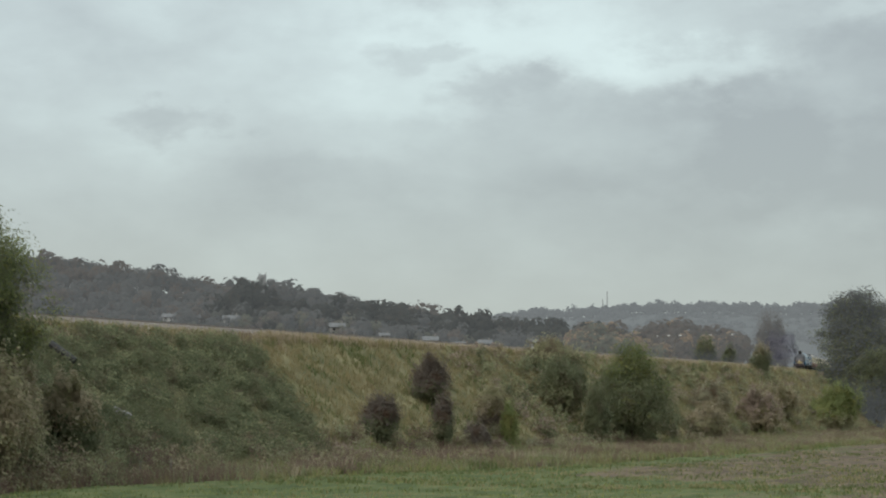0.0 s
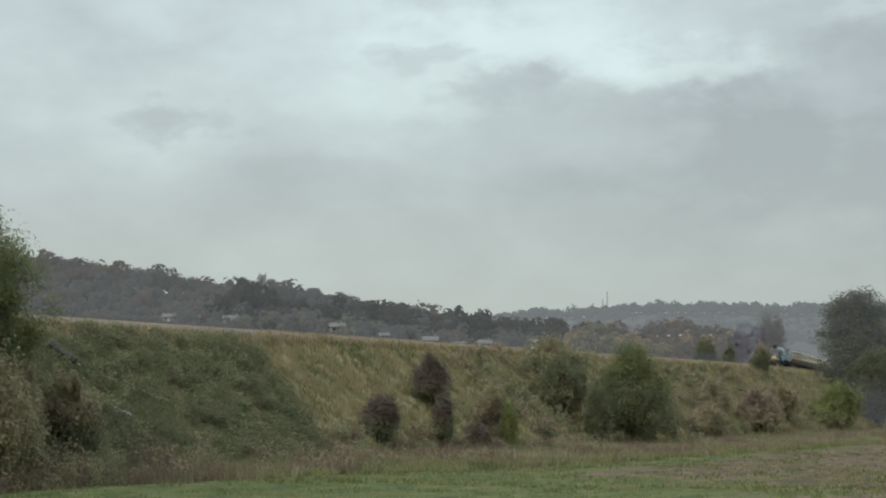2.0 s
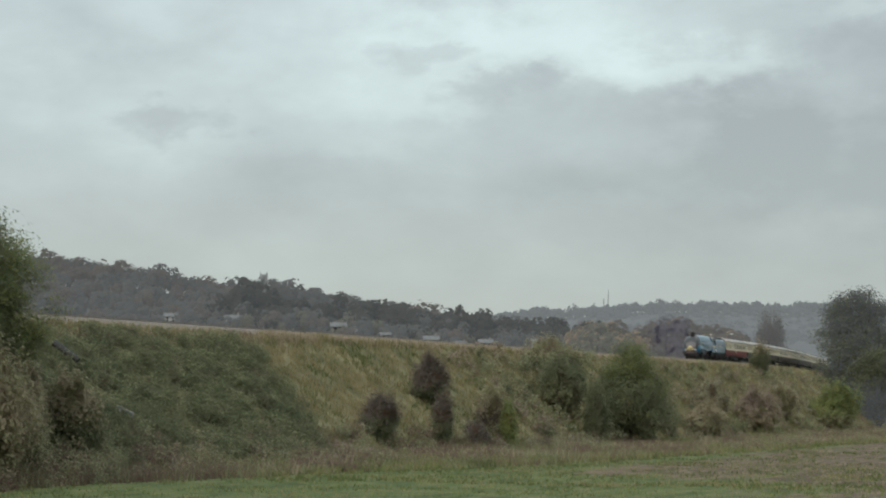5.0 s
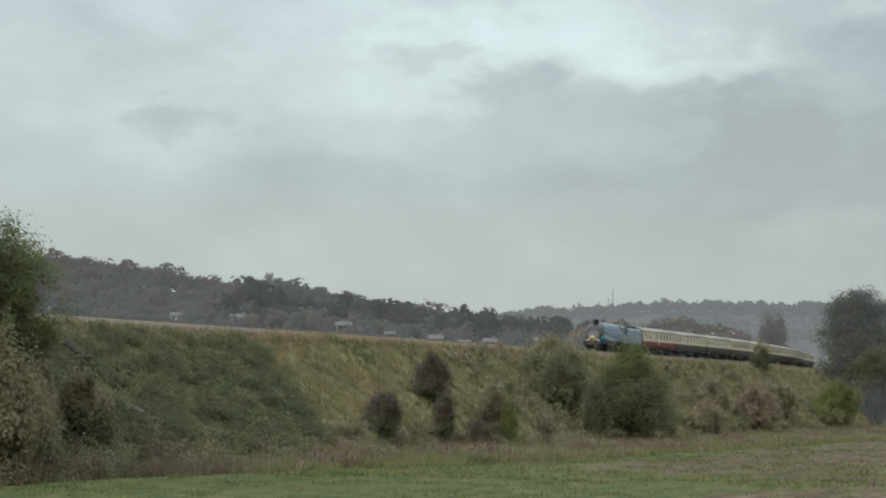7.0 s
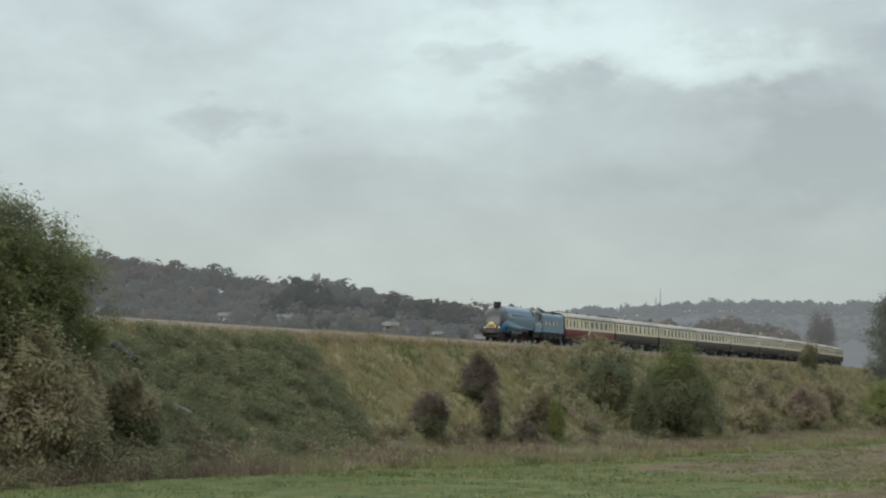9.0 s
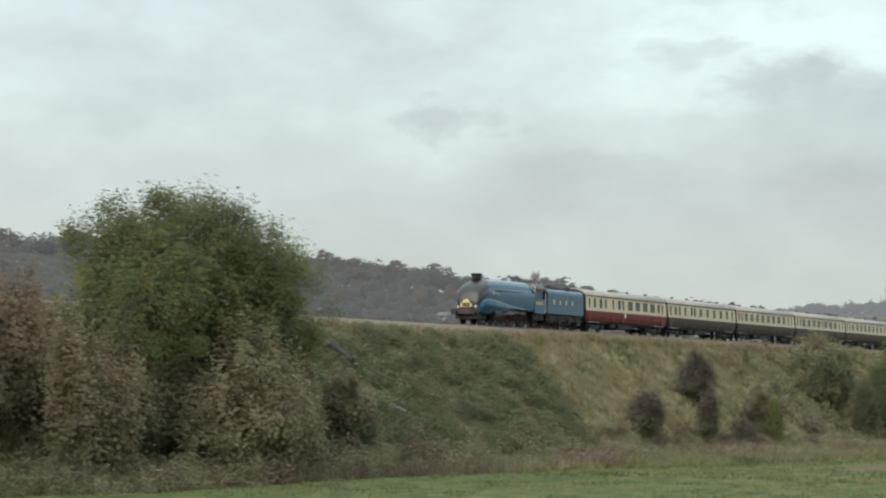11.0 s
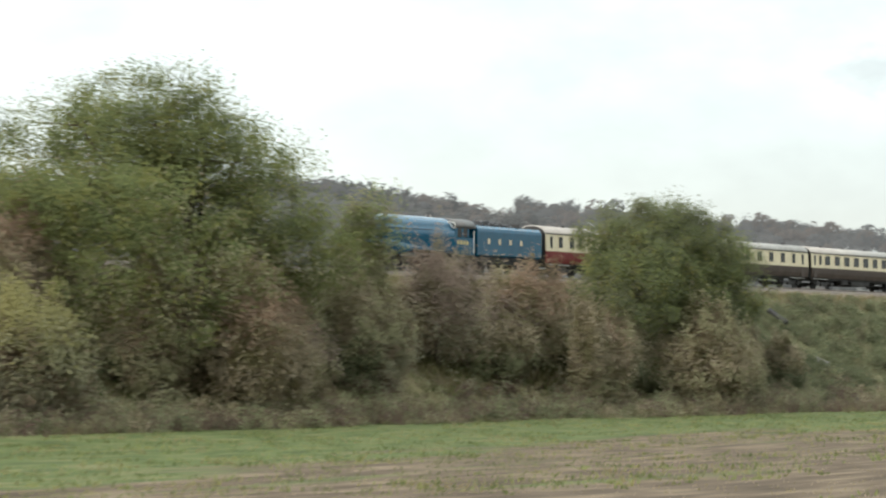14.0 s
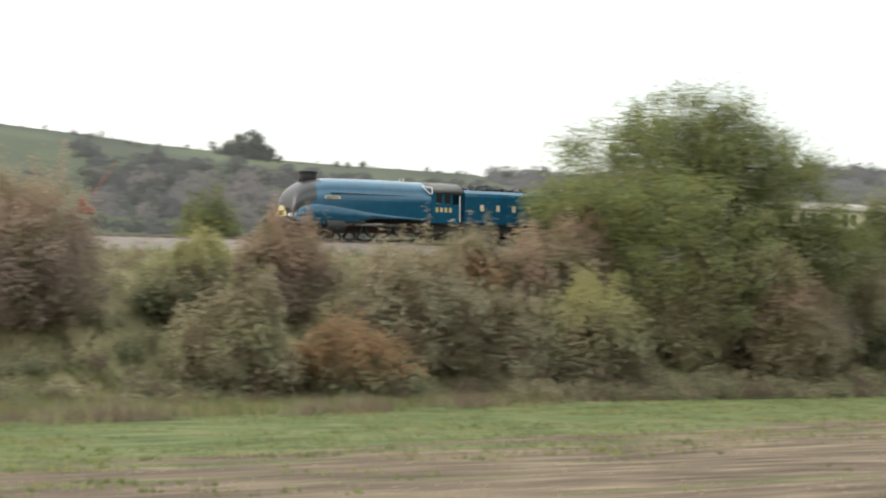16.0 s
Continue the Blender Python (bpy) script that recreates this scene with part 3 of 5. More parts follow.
cover("stubble", 50000, -60, 130, -14, 30, 0.1, 0.035, ["straw", "reed"], "short pale cut stubble in rows", 17, keep=lambda s, q: (q * 1.6) % 1.0 < 0.45, tuft=2)
cover("dead_stalks", 24000, -45, 180, 36, 55.6, 0.6, 0.05, ["dock", "bramble", "grass", "dock"], "dead brown dock and bracken stalks at the hedge foot", 18, RANK, lean=0.25)
cover("dead_stalks", 40000, 130, 420, 34, 56, 0.6, 0.1, ["dock", "straw", "bramble", "grass"], "dead brown stalks and rough grass at the embankment foot", 19, RANK, lean=0.25)
cover("dock_stalks", 90000, -45, 110, 36, 56, 0.85, 0.06, ["dock", "bramble", "dock", "dock"], "dense red-brown dead dock stalks along the field edge", 22, lambda s, q: 0.4 < q - hedge_q(s) - 0.6 * wobble(s, q, 4.0, 8) < 3.2 and (s > 26 or wobble(s, q, 5.0, 4) > 0.05), lean=0.3, patch=-0.35)
cover("dock_stalks", 110000, 105, 420, 34, 56, 0.8, 0.1, ["dock", "dock", "reed", "bramble"], "purple-brown dead dock stalks along the embankment foot", 24, lambda s, q: q > hedge_q(s) + 1.0, lean=0.35, patch=0.12)
cover("rough_grass", 60000, 105, 400, 34, 56, 0.5, 0.09, ["grass", "bright", "straw", "bramble"], "rough yellow-green grass at the embankment foot", 26, lambda s, q: q > hedge_q(s) - 0.5, lean=0.45, patch=-0.2)
cover("rough_grass", 26000, -45, 30, 42, 57, 0.45, 0.08, ["grass", "bright", "straw", "grass"], "rank green grass between the hedge bushes", 23, lambda s, q: q > hedge_q(s) + 2.5)
cover("pale_tall_grass", 26000, -50, 260, 34, 54, 0.6, 0.045, ["straw", "straw", "grass"], "pale tall grass along the hedge edge", 20, lambda s, q: -0.8 < q - hedge_q(s) < 1.0, patch=-0.1)
cover("top_reeds", 16000, 50, 150, 65.6, 67.8, 0.5, 0.05, ["dock", "reed", "straw"], "brown seed-heads along the embankment top", 21, lean=0.12)
cover("top_reeds", 14000, 150, 400, 66.6, 68.6, 0.62, 0.11, ["reed", "reed", "straw"], "brown seed-heads along the far embankment top", 25, lean=0.12)


def brambles(name, n, spots, size, kinds, label, seed, leaf=0.24):
    """Low overlapping clumps of leaves; spots yields s, q, height, radius."""
    rng = np.random.default_rng(seed)
    V, F, K, o = [], [], [], 0
    for s, q, h, r in spots:
        q += bend(s)
        z = bank_z(s, q)
        pts = crown_points([(s, q, z + h * 0.35, r, r * 0.8, h * 0.75)], int(n * 2.2), rng, 0.2, 0.5, 30, 0.25)
        pts = pts[pts[:, 2] > z - 0.5]
        v, f = leaves(pts, leaf * 0.72, rng)
        V.append(v); F.append(f + o); o += len(v)
        K.append(np.where(rng.uniform(size=len(f)) < 0.75, rng.integers(0, len(kinds)), rng.integers(0, len(kinds), len(f))))
    return stuff(name, np.concatenate(V), np.concatenate(F), [LEAF[k] for k in kinds], label, "brambles", np.concatenate(K))


def mound_spots():
    rng = np.random.default_rng(31)
    for _ in range(1000):
        s, q = rng.uniform(84, 147), rng.uniform(55, 66.6)
        if MOUND(s, q):
            yield s, q, rng.uniform(0.35, 0.8) * (1.0 if q < 65 else 0.45), rng.uniform(0.7, 1.5)


def strip_spots(n, s0, s1, q0, q1, h0, h1, seed):
    rng = np.random.default_rng(seed)
    for _ in range(n):
        s = s0 + (s1 - s0) * rng.uniform() ** 1.2
        yield s, rng.uniform(q0, q1), rng.uniform(h0, h1), rng.uniform(0.6, 1.4)


def foot_spots(n):
    """Patches between the verge and the foot of the far bank."""
    rng = np.random.default_rng(93)
    for _ in range(n):
        s = rng.uniform(118, 340)
        q = rng.uniform(hedge_q(s) + 1.5, 55.0)
        if wobble(s, q, 7.0, 6) > -0.05:
            yield s, q, rng.uniform(0.45, 1.0), rng.uniform(0.9, 2.0)


brambles("ivy_thicket", 170, mound_spots(), 1.0, ["ivy", "ivy", "bramble", "ivy"], "dense dark green bramble and ivy thicket covering the slope", 32, 0.17)
brambles("hedge_brambles", 190, strip_spots(420, -35, 200, 51.0, 57.0, 0.4, 1.1, 33), 1.0, ["bramble", "dock", "grey", "olive"], "tangled brambles along the foot of the embankment", 34, 0.16)
brambles("slope_scrub", 170, strip_spots(230, -30, 95, 56.5, 66, 0.5, 1.3, 35), 1.0, ["bramble", "grey", "brown", "ivy"], "mixed scrub on the slope between the bushes", 36, 0.17)
brambles("hedge_brambles", 210, strip_spots(300, 18, 112, 50.2, 54.2, 0.6, 1.6, 39), 1.0, ["bramble", "olive", "dock", "ivy", "brown"], "brambles and bracken heaped before the hedge bushes", 40, 0.16)
brambles("dock_patches", 200, foot_spots(230), 1.0, ["dock", "purple", "dock", "olive", "bright"], "purple-brown dock and rough growth in patches below the bank", 91, 0.2)
brambles("far_scrub", 110, strip_spots(420, 185, 440, 54, 66, 0.6, 1.7, 37), 1.0, ["ivy", "purple", "bramble", "olive"], "grey-brown scrub on the distant slope", 38, 0.26)

# ---- bushes and trees by the line ----
BUSHES = "bushes on the embankment"
# name, s, q, height, width, colours from foot to top, label, seed, extras
PLANTS = [
    ("hawthorn_bush", 167.0, 60.1, 4.2, 3.7, ["ivy", "thorn", "thorn"], "upright purple-brown hawthorn on the grassy slope", 41, dict(n=3600, leaf=0.3)),
    ("hawthorn_bush", 157.8, 55.8, 4.1, 2.3, ["ivy", "thorn"], "dark purple-brown hawthorn at the slope foot", 42, dict(n=2600, leaf=0.3)),
    ("bush", 145.0, 56.1, 3.7, 3.7, ["ivy", "thorn"], "rounded brown-green bush at the slope foot", 43, dict(n=3200, leaf=0.3)),
    ("bush", 174.3, 57.2, 4.0, 3.4, ["thorn", "brown", "olive"], "ragged brown and green hawthorn bush", 44, dict(n=2800, leaf=0.3)),
    ("bush", 164.7, 55.3, 2.2, 2.9, ["thorn", "thorn"], "low dark russet bush at the slope foot", 47, dict(n=2000, leaf=0.3)),
    ("sapling", 173.5, 55.3, 3.7, 2.1, ["bright"], "young yellow-green sapling at the slope foot", 45, dict(n=1800, leaf=0.28)),
    ("bush", 213.6, 63.7, 4.2, 8.8, ["ivy", "olive"], "low dark bramble mound at the embankment top", 46, dict(n=4000, leaf=0.36)),
    ("bush", 203.0, 59.2, 5.4, 7.0, ["bramble", "ivy"], "dark bramble bush spilling down the slope", 48, dict(n=4000, leaf=0.36)),
    ("willow_bush", 215.0, 55.2, 10.2, 12.4, ["ivy", "ivy", "green"], "large pointed dark green willow bush on the slope", 49, dict(n=11000, leaf=0.36, lump=0.45, blobs=[(0, 0, 0.24, 0.46, 0.42, 0.24), (-0.16, 0, 0.46, 0.28, 0.3, 0.2), (0.15, 0, 0.48, 0.26, 0.3, 0.2), (-0.12, 0, 0.68, 0.22, 0.22, 0.17), (0.14, 0, 0.68, 0.22, 0.2, 0.15), (-0.04, 0, 0.86, 0.1, 0.12, 0.12), (0.16, 0, 0.83, 0.07, 0.1, 0.1), (0.34, 0, 0.36, 0.14, 0.2, 0.12), (-0.36, 0, 0.34, 0.13, 0.2, 0.12)])),
    ("bush", 201.0, 55.0, 5.4, 3.2, ["ivy"], "dark evergreen bush beside the willow", 50, dict(n=3000, leaf=0.32)),
    ("bush", 264.8, 57.6, 5.0, 6.0, ["brown", "grey"], "grey-brown scrub bush on the slope", 51, dict(n=3000, leaf=0.42)),
    ("bush", 250.0, 55.0, 4.4, 6.5, ["olive", "brown"], "brown-olive scrub bush at the slope foot", 90, dict(n=3000, leaf=0.42)),
    ("bush", 286.0, 55.4, 6.0, 7.6, ["brown", "purple"], "brown scrub bush on the slope", 52, dict(n=3400, leaf=0.45)),
    ("bush", 312.0, 57.5, 5.0, 7.5, ["olive", "brown"], "olive-green scrub bush on the slope", 53, dict(n=3000, leaf=0.45)),
    ("bush", 347.0, 55.2, 8.0, 10.8, ["olive", "bright", "bright"], "rounded yellow-green bush near the field corner", 54, dict(n=5500, leaf=0.5)),
    # oaks, ash and bushes with near or rust leaves share the painted haze glow
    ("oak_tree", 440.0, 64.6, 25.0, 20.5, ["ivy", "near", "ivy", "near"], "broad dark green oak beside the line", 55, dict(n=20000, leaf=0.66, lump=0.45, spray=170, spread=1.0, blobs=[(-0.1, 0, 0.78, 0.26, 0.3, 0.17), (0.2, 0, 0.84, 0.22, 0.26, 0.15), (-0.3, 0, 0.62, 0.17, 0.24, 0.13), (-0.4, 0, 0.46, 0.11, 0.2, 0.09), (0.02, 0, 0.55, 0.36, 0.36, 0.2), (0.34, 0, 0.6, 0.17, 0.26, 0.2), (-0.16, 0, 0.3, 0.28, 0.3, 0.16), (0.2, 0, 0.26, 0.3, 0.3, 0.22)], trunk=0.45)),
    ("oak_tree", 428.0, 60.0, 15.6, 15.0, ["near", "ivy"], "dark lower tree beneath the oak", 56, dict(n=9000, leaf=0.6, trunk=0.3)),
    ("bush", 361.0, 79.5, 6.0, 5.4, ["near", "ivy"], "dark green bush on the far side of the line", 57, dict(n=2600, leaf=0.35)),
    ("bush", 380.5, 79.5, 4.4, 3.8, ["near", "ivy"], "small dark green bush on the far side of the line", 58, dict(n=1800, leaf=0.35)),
    ("bush", 342.0, 66.2, 5.4, 4.2, ["ivy", "ivy", "brown"], "dark bush at the ballast edge", 59, dict(n=2200, leaf=0.34)),
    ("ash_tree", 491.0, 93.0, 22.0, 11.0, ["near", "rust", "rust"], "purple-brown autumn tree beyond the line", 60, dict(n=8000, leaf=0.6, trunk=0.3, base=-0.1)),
    ("round_maple", 87.3, 58.3, 12.0, 19.0, ["ivy", "ivy", "bright", "green", "ivy"], "broad round-headed green maple with yellowing leaves", 61,
     dict(n=50000, leaf=0.27, depth=9.0, trunk=0.3, shell=0.1, lump=0.3, spray=150, spread=0.45, blobs=[(0, 0, 0.52, 0.46, 0.46, 0.43), (-0.2, -0.1, 0.5, 0.3, 0.34, 0.34), (0.2, -0.1, 0.5, 0.3, 0.34, 0.38), (-0.14, 0, 0.76, 0.24, 0.26, 0.22), (0.06, 0, 0.77, 0.22, 0.26, 0.2), (0.22, 0, 0.6, 0.2, 0.24, 0.22), (0.34, 0, 0.34, 0.16, 0.24, 0.24), (0.38, 0, 0.18, 0.13, 0.2, 0.18), (-0.3, -0.2, 0.42, 0.18, 0.22, 0.24), (0.02, -0.3, 0.4, 0.22, 0.2, 0.26), (0.3, -0.1, 0.32, 0.16, 0.2, 0.24)])),
    ("hawthorn_bush", 71.5, 54.0, 7.0, 3.6, ["olive", "brown", "brown"], "tall reddish-brown hawthorn in the hedge", 62, dict(n=4200)),
    ("hawthorn_bush", 84.5, 53.4, 7.2, 8.0, ["olive", "brown", "olive"], "big brown hawthorn grown with ivy", 63, dict(n=8000)),
    ("ivy_bush", 91.0, 54.2, 5.4, 3.0, ["ivy", "olive", "brown"], "ivy-clad brown and olive hedge bush", 64, dict(n=3600)),
    ("ivy_bush", 98.5, 55.5, 4.8, 3.6, ["ivy", "brown"], "ivy-clad brown hedge bush by the fence post", 65, dict(n=4000)),
    ("tall_alder", 40.0, 60.0, 15.4, 20.0, ["olive", "bright", "green", "green", "bright", "green"], "tall spreading green alder with open leafy limbs", 66,
     dict(n=36000, leaf=0.3, trunk=0.28, shell=0.16, lump=0.3, spray=130, spread=0.48, blobs=[(0.05, 0, 0.87, 0.16, 0.2, 0.12), (0.02, 0, 0.78, 0.16, 0.2, 0.12), (0.18, 0, 0.8, 0.14, 0.18, 0.11), (-0.28, 0, 0.76, 0.075, 0.16, 0.09), (-0.2, 0, 0.6, 0.12, 0.2, 0.07), (-0.42, 0, 0.54, 0.08, 0.15, 0.1), (0.3, 0, 0.75, 0.13, 0.2, 0.11), (0.4, 0, 0.66, 0.11, 0.2, 0.1), (0.2, -0.1, 0.67, 0.17, 0.24, 0.08), (0.02, -0.1, 0.72, 0.12, 0.2, 0.07), (-0.33, -0.1, 0.52, 0.17, 0.26, 0.12), (0.3, -0.1, 0.52, 0.19, 0.24, 0.12), (0.03, -0.1, 0.52, 0.2, 0.2, 0.12), (0.32, -0.15, 0.38, 0.17, 0.24, 0.13), (-0.12, -0.1, 0.28, 0.36, 0.26, 0.2)])),
    ("hawthorn_bush", 30.5, 61.5, 6.8, 7.4, ["purple", "brown", "russet"], "russet-brown hawthorn behind the hedge", 67, dict(n=6000)),
    ("field_maple_bush", 26.3, 54.0, 6.4, 6.2, ["grey", "olive", "yellow"], "rounded bush with a yellow autumn top", 68, dict(n=7500)),
    ("bush", 20.8, 54.6, 5.4, 4.2, ["grey", "grey", "brown"], "grey-green bush in the field hedge", 69, dict(n=4500)),
    ("hawthorn_bush", 42.0, 54.2, 7.2, 6.8, ["brown", "brown", "russet"], "big dense brown hawthorn in the hedge", 70, dict(n=8000)),
    ("bush", 36.4, 56.4, 8.0, 4.6, ["olive", "olive", "grey"], "tall olive-green hedge bush", 71, dict(n=5500)),
    ("bush", 55.4, 59.0, 10.4, 4.8, ["brown", "olive", "olive", "bright"], "tall olive bush with a yellow-green top", 72, dict(n=6000)),
    ("bush", 52.5, 57.0, 6.6, 4.2, ["ivy", "olive", "brown"], "brown and olive hedge bush", 81, dict(n=4500)),
    ("hawthorn_bush", 62.8, 59.0, 7.6, 6.6, ["grey", "purple", "purple"], "purple-brown nearly leafless hawthorn bush", 73, dict(n=6500, leaf=0.26)),
    ("hawthorn_bush", 72.0, 58.6, 6.4, 5.8, ["olive", "brown", "russet"], "brown hawthorn on the slope", 74, dict(n=6000)),
    ("hawthorn_bush", 72.8, 54.2, 5.8, 4.4, ["olive", "brown", "russet"], "small reddish-brown hedge hawthorn", 75, dict(n=4500)),
    ("hawthorn_bush", -5.0, 60.0, 8.2, 8.2, ["purple", "purple", "russet"], "broad dark red-brown hawthorn", 76, dict(n=8000)),
    ("ivy_bush", 3.9, 61.0, 4.6, 5.6, ["ivy", "olive", "yellow"], "yellow-green ivy-topped bush on the slope", 77, dict(n=5500)),
    ("hawthorn_bush", 9.9, 61.0, 5.5, 6.2, ["purple", "russet"], "red-brown hawthorn near the line", 78, dict(n=6000)),
    ("bush", 2.4, 54.0, 6.0, 5.6, ["grey", "olive", "brown"], "brown-green hedge bush with pale twigs", 79, dict(n=6000)),
    ("dogwood_bush", 9.3, 54.0, 4.1, 7.0, ["olive", "orange", "orange"], "low bush with orange autumn leaves", 80, dict(n=4500)),
    ("bush", 15.8, 57.0, 6.8, 8.2, ["grey", "grey", "brown"], "large grey-brown bush in the hedge", 82, dict(n=9000)),
    ("hawthorn_bush", 22.2, 61.0, 5.3, 5.4, ["olive", "orange", "brown"], "orange-brown hawthorn near the line", 83, dict(n=5000)),
    ("hawthorn_bush", 26.0, 60.0, 5.1, 4.6, ["purple", "russet"], "russet hawthorn behind the hedge", 84, dict(n=4500)),
    ("thorn_tree", 20.2, 86.0, 6.5, 4.6, ["green"], "dark green thorn beyond the line", 85, dict(n=3000, base=5.6)),
    ("hawthorn_bush", -14.0, 58.0, 7.0, 7.0, ["purple", "brown", "russet"], "dark red-brown hawthorn further along the hedge", 86, dict(n=6000)),
    ("hawthorn_bush", -22.0, 57.0, 6.5, 7.0, ["brown", "russet"], "russet hawthorn at the hedge end", 87, dict(n=5000)),
    ("bush", 78.5, 56.5, 5.6, 5.0, ["ivy", "brown", "olive"], "brown-olive bush below the maple", 88, dict(n=5000)),
    ("bush", 47.5, 58.0, 7.0, 5.0, ["ivy", "olive", "green"], "green bush under the alder", 89, dict(n=5000)),
]
fill = np.random.default_rng(77)
for i in range(26):
    s = 25 + i * 2.5 + fill.uniform(-1.0, 1.0)
    kinds = [["grey", "olive"], ["bramble", "brown"], ["olive", "purple"], ["ivy", "olive"], ["grey", "brown"], ["purple", "russet"]][int(fill.integers(0, 6))]
    tint = "purple-brown" if "purple" in kinds else "grey-brown" if "brown" in kinds else "olive-green"
    PLANTS.append(("thorn_bush", s, fill.uniform(56.0, 61.5), fill.uniform(3.2, 5.6), fill.uniform(3.4, 5.4), kinds, "tangled %s thorn bush filling the hedge" % tint, 200 + i, dict(n=3000)))
for name, s, q, h, w, kinds, label, seed, more in PLANTS:
    grow(name, s, q, h, w, kinds, label, "tree" if h > 8.5 else "bush", seed, **more)

# ---- fence posts along the hedge ----
def fence_post(s, q, lean):
    post = tagged(new("fence_post", Shape().box(-0.05, 0.05, -0.05, 0.05, -0.3, 1.15, 0, 0.02).mesh("fence_post", POST)), "weathered wooden fence post in the long grass", "post", "fence posts along the hedge")
    post.matrix_basis = at(s, q, field_z(s)) @ pose(0, 0, 0, lean, lean * 0.5, 20)


for s, q, lean in ((98.3, 51.4, 2), (95.0, 51.5, -5), (101.5, 51.3, 4)):
    fence_post(s, q, lean)


# ---- hills, woods and the town ----
def polar(az, r, z):
    a = radians(az)
    return (r * math.sin(a), r * math.cos(a), z)


def ridge_at(ridge, az):
    return float(np.interp(az, [p[0] for p in ridge], [p[1] for p in ridge]))


def hill(name, ridge, r, depth, foot, mat, label, drop=0.0):
    """A ridge that rises from foot metres to its crest at distance r, and falls away behind."""
    a0, a1 = ridge[0][0], ridge[-1][0]
    n = max(12, int((a1 - a0) * 3))
    prof = [(-depth, 0.0), (-depth * 0.75, 0.22), (-depth * 0.45, 0.55), (-depth * 0.18, 0.86), (0, 1.0), (depth * 0.3, 0.9), (depth, 0.0)]
    v, f = [], []
    for i in range(n + 1):
        az = a0 + (a1 - a0) * i / n
        top = ridge_at(ridge, az) - drop
        for d, k in prof:
            v.append(polar(az, r + d, foot + (top - foot) * k + (2.0 * wobble(az * 6, d, 60) if 0 < k < 1 else 0) - (6 if k == 0 else 0)))
    m = len(prof)
    f = [(i * m + j, (i + 1) * m + j, (i + 1) * m + j + 1, i * m + j + 1) for i in range(n) for j in range(m - 1)]
    return tagged(new(name, mesh_of(name, v, f, mat, None, True)), label, "hill", kind="structure")


def woods(name, ridge, r, depth, foot, n, size, kinds, label, seed, crest=0.4, a_range=None, per=130, leaf=0.11, top_k=1.0, clump=None, drop=0.0, low=0.08, tall=1.0):
    """A wood of rounded leafy crowns over a hill's face, thicker along the crest."""
    rng = np.random.default_rng(seed)
    a0, a1 = a_range or (ridge[0][0], ridge[-1][0])
    az = rng.uniform(a0, a1, n)
    k = np.where(rng.uniform(size=n) < crest, rng.uniform(0.93, 1.0, n), rng.uniform(low, 0.95, n)) * top_k
    if clump is not None:
        ok = np.array([wobble(a * 8, b * 40, 12, seed) >= clump for a, b in zip(az, k)])
        az, k = az[ok], k[ok]
        n = len(az)
    h = size * np.where(rng.uniform(size=n) < 0.82, rng.uniform(0.5, 1.0, n), rng.uniform(0.95, 1.45, n))
    h *= 1 + 0.35 * np.array([wobble(a * 6, 0.0, 1.6, seed) for a in az])
    rr = r - depth * (1 - k) ** 1.15
    z = foot + (np.interp(az, [p[0] for p in ridge], [p[1] for p in ridge]) - drop - foot) * k
    a = np.radians(az)
    base = np.stack([rr * np.sin(a), rr * np.cos(a), z], 1)
    # five boughs to a tree: one round the leader and four about it
    off = rng.normal(0, 1, (n, 5, 3)) * np.array([0.22, 0.22, 0.13])
    off[:, 0] = 0
    hub = base[:, None] + (off + np.array([0, 0, 0.46 * tall])) * h[:, None, None]
    rad = h[:, None] * np.where(np.arange(5) == 0, 0.36, rng.uniform(0.16, 0.28, (n, 5)))
    pick = rng.integers(0, 5, (n, per))
    pick[:, : per // 3] = 0
    row = np.arange(n)[:, None]
    d = rng.normal(size=(n, per, 3))
    d /= np.linalg.norm(d, axis=2, keepdims=True)
    d[..., 1] = -np.abs(d[..., 1])
    shell = (1 - np.abs(rng.normal(0, 0.1, (n, per, 1)))) * rad[row, pick][..., None]
    pts = (hub[row, pick] + d * shell * np.array([1, 1, 1.12 * tall])).reshape(-1, 3)
    v, f = leaves(pts, np.repeat(leaf * h, per) * 1.6, rng, d.reshape(-1, 3) * 2.2, 1.1, (0, -0.2, 0.35), 0.16)
    kind = np.clip(((0.5 + 0.8 * np.array([wobble(x, y, 26, seed) for x, y, _ in base]) + rng.normal(0, 0.25, n)) * len(kinds)).astype(int), 0, len(kinds) - 1)
    ob = new(name, mesh_of(name, v, f, [LEAF.get(c) or FAR[c] for c in kinds], np.repeat(kind, per)))
    return tagged(ob, label, "woods", kind="stuff")


LEFT = [(-24.0, 20.0), (-20.0, 44.0), (-17.6, 55.0), (-16.1, 52.7), (-12.5, 47.5), (-10.6, 46.0), (-9.5, 45.0), (-8.1, 43.2), (-6.9, 41.4), (-5.9, 39.4), (-4.3, 38.5), (-3.4, 34.9), (-2.5, 35.0), (-1.6, 32.2), (-0.5, 30.6), (0.3, 28.6), (1.3, 27.6), (3.0, 24.0), (6.0, 16.0)]
RIGHT = [(-6.0, 46.0), (-0.4, 49.5), (1.3, 50.3), (2.5, 54.5), (4.3, 56.2), (5.1, 58.3), (7.4, 58.5), (9.4, 57.0), (10.4, 58.5), (12.0, 56.6), (18.0, 50.0)]
NEAR_TOWN = [(-12.0, 27.0), (-9.0, 26.0), (-6.0, 25.0), (-4.0, 25.5), (-2.0, 24.5), (0.0, 21.5), (2.0, 20.0), (4.0, 19.0), (6.0, 16.0), (7.2, 10.0), (8.2, 2.0)]
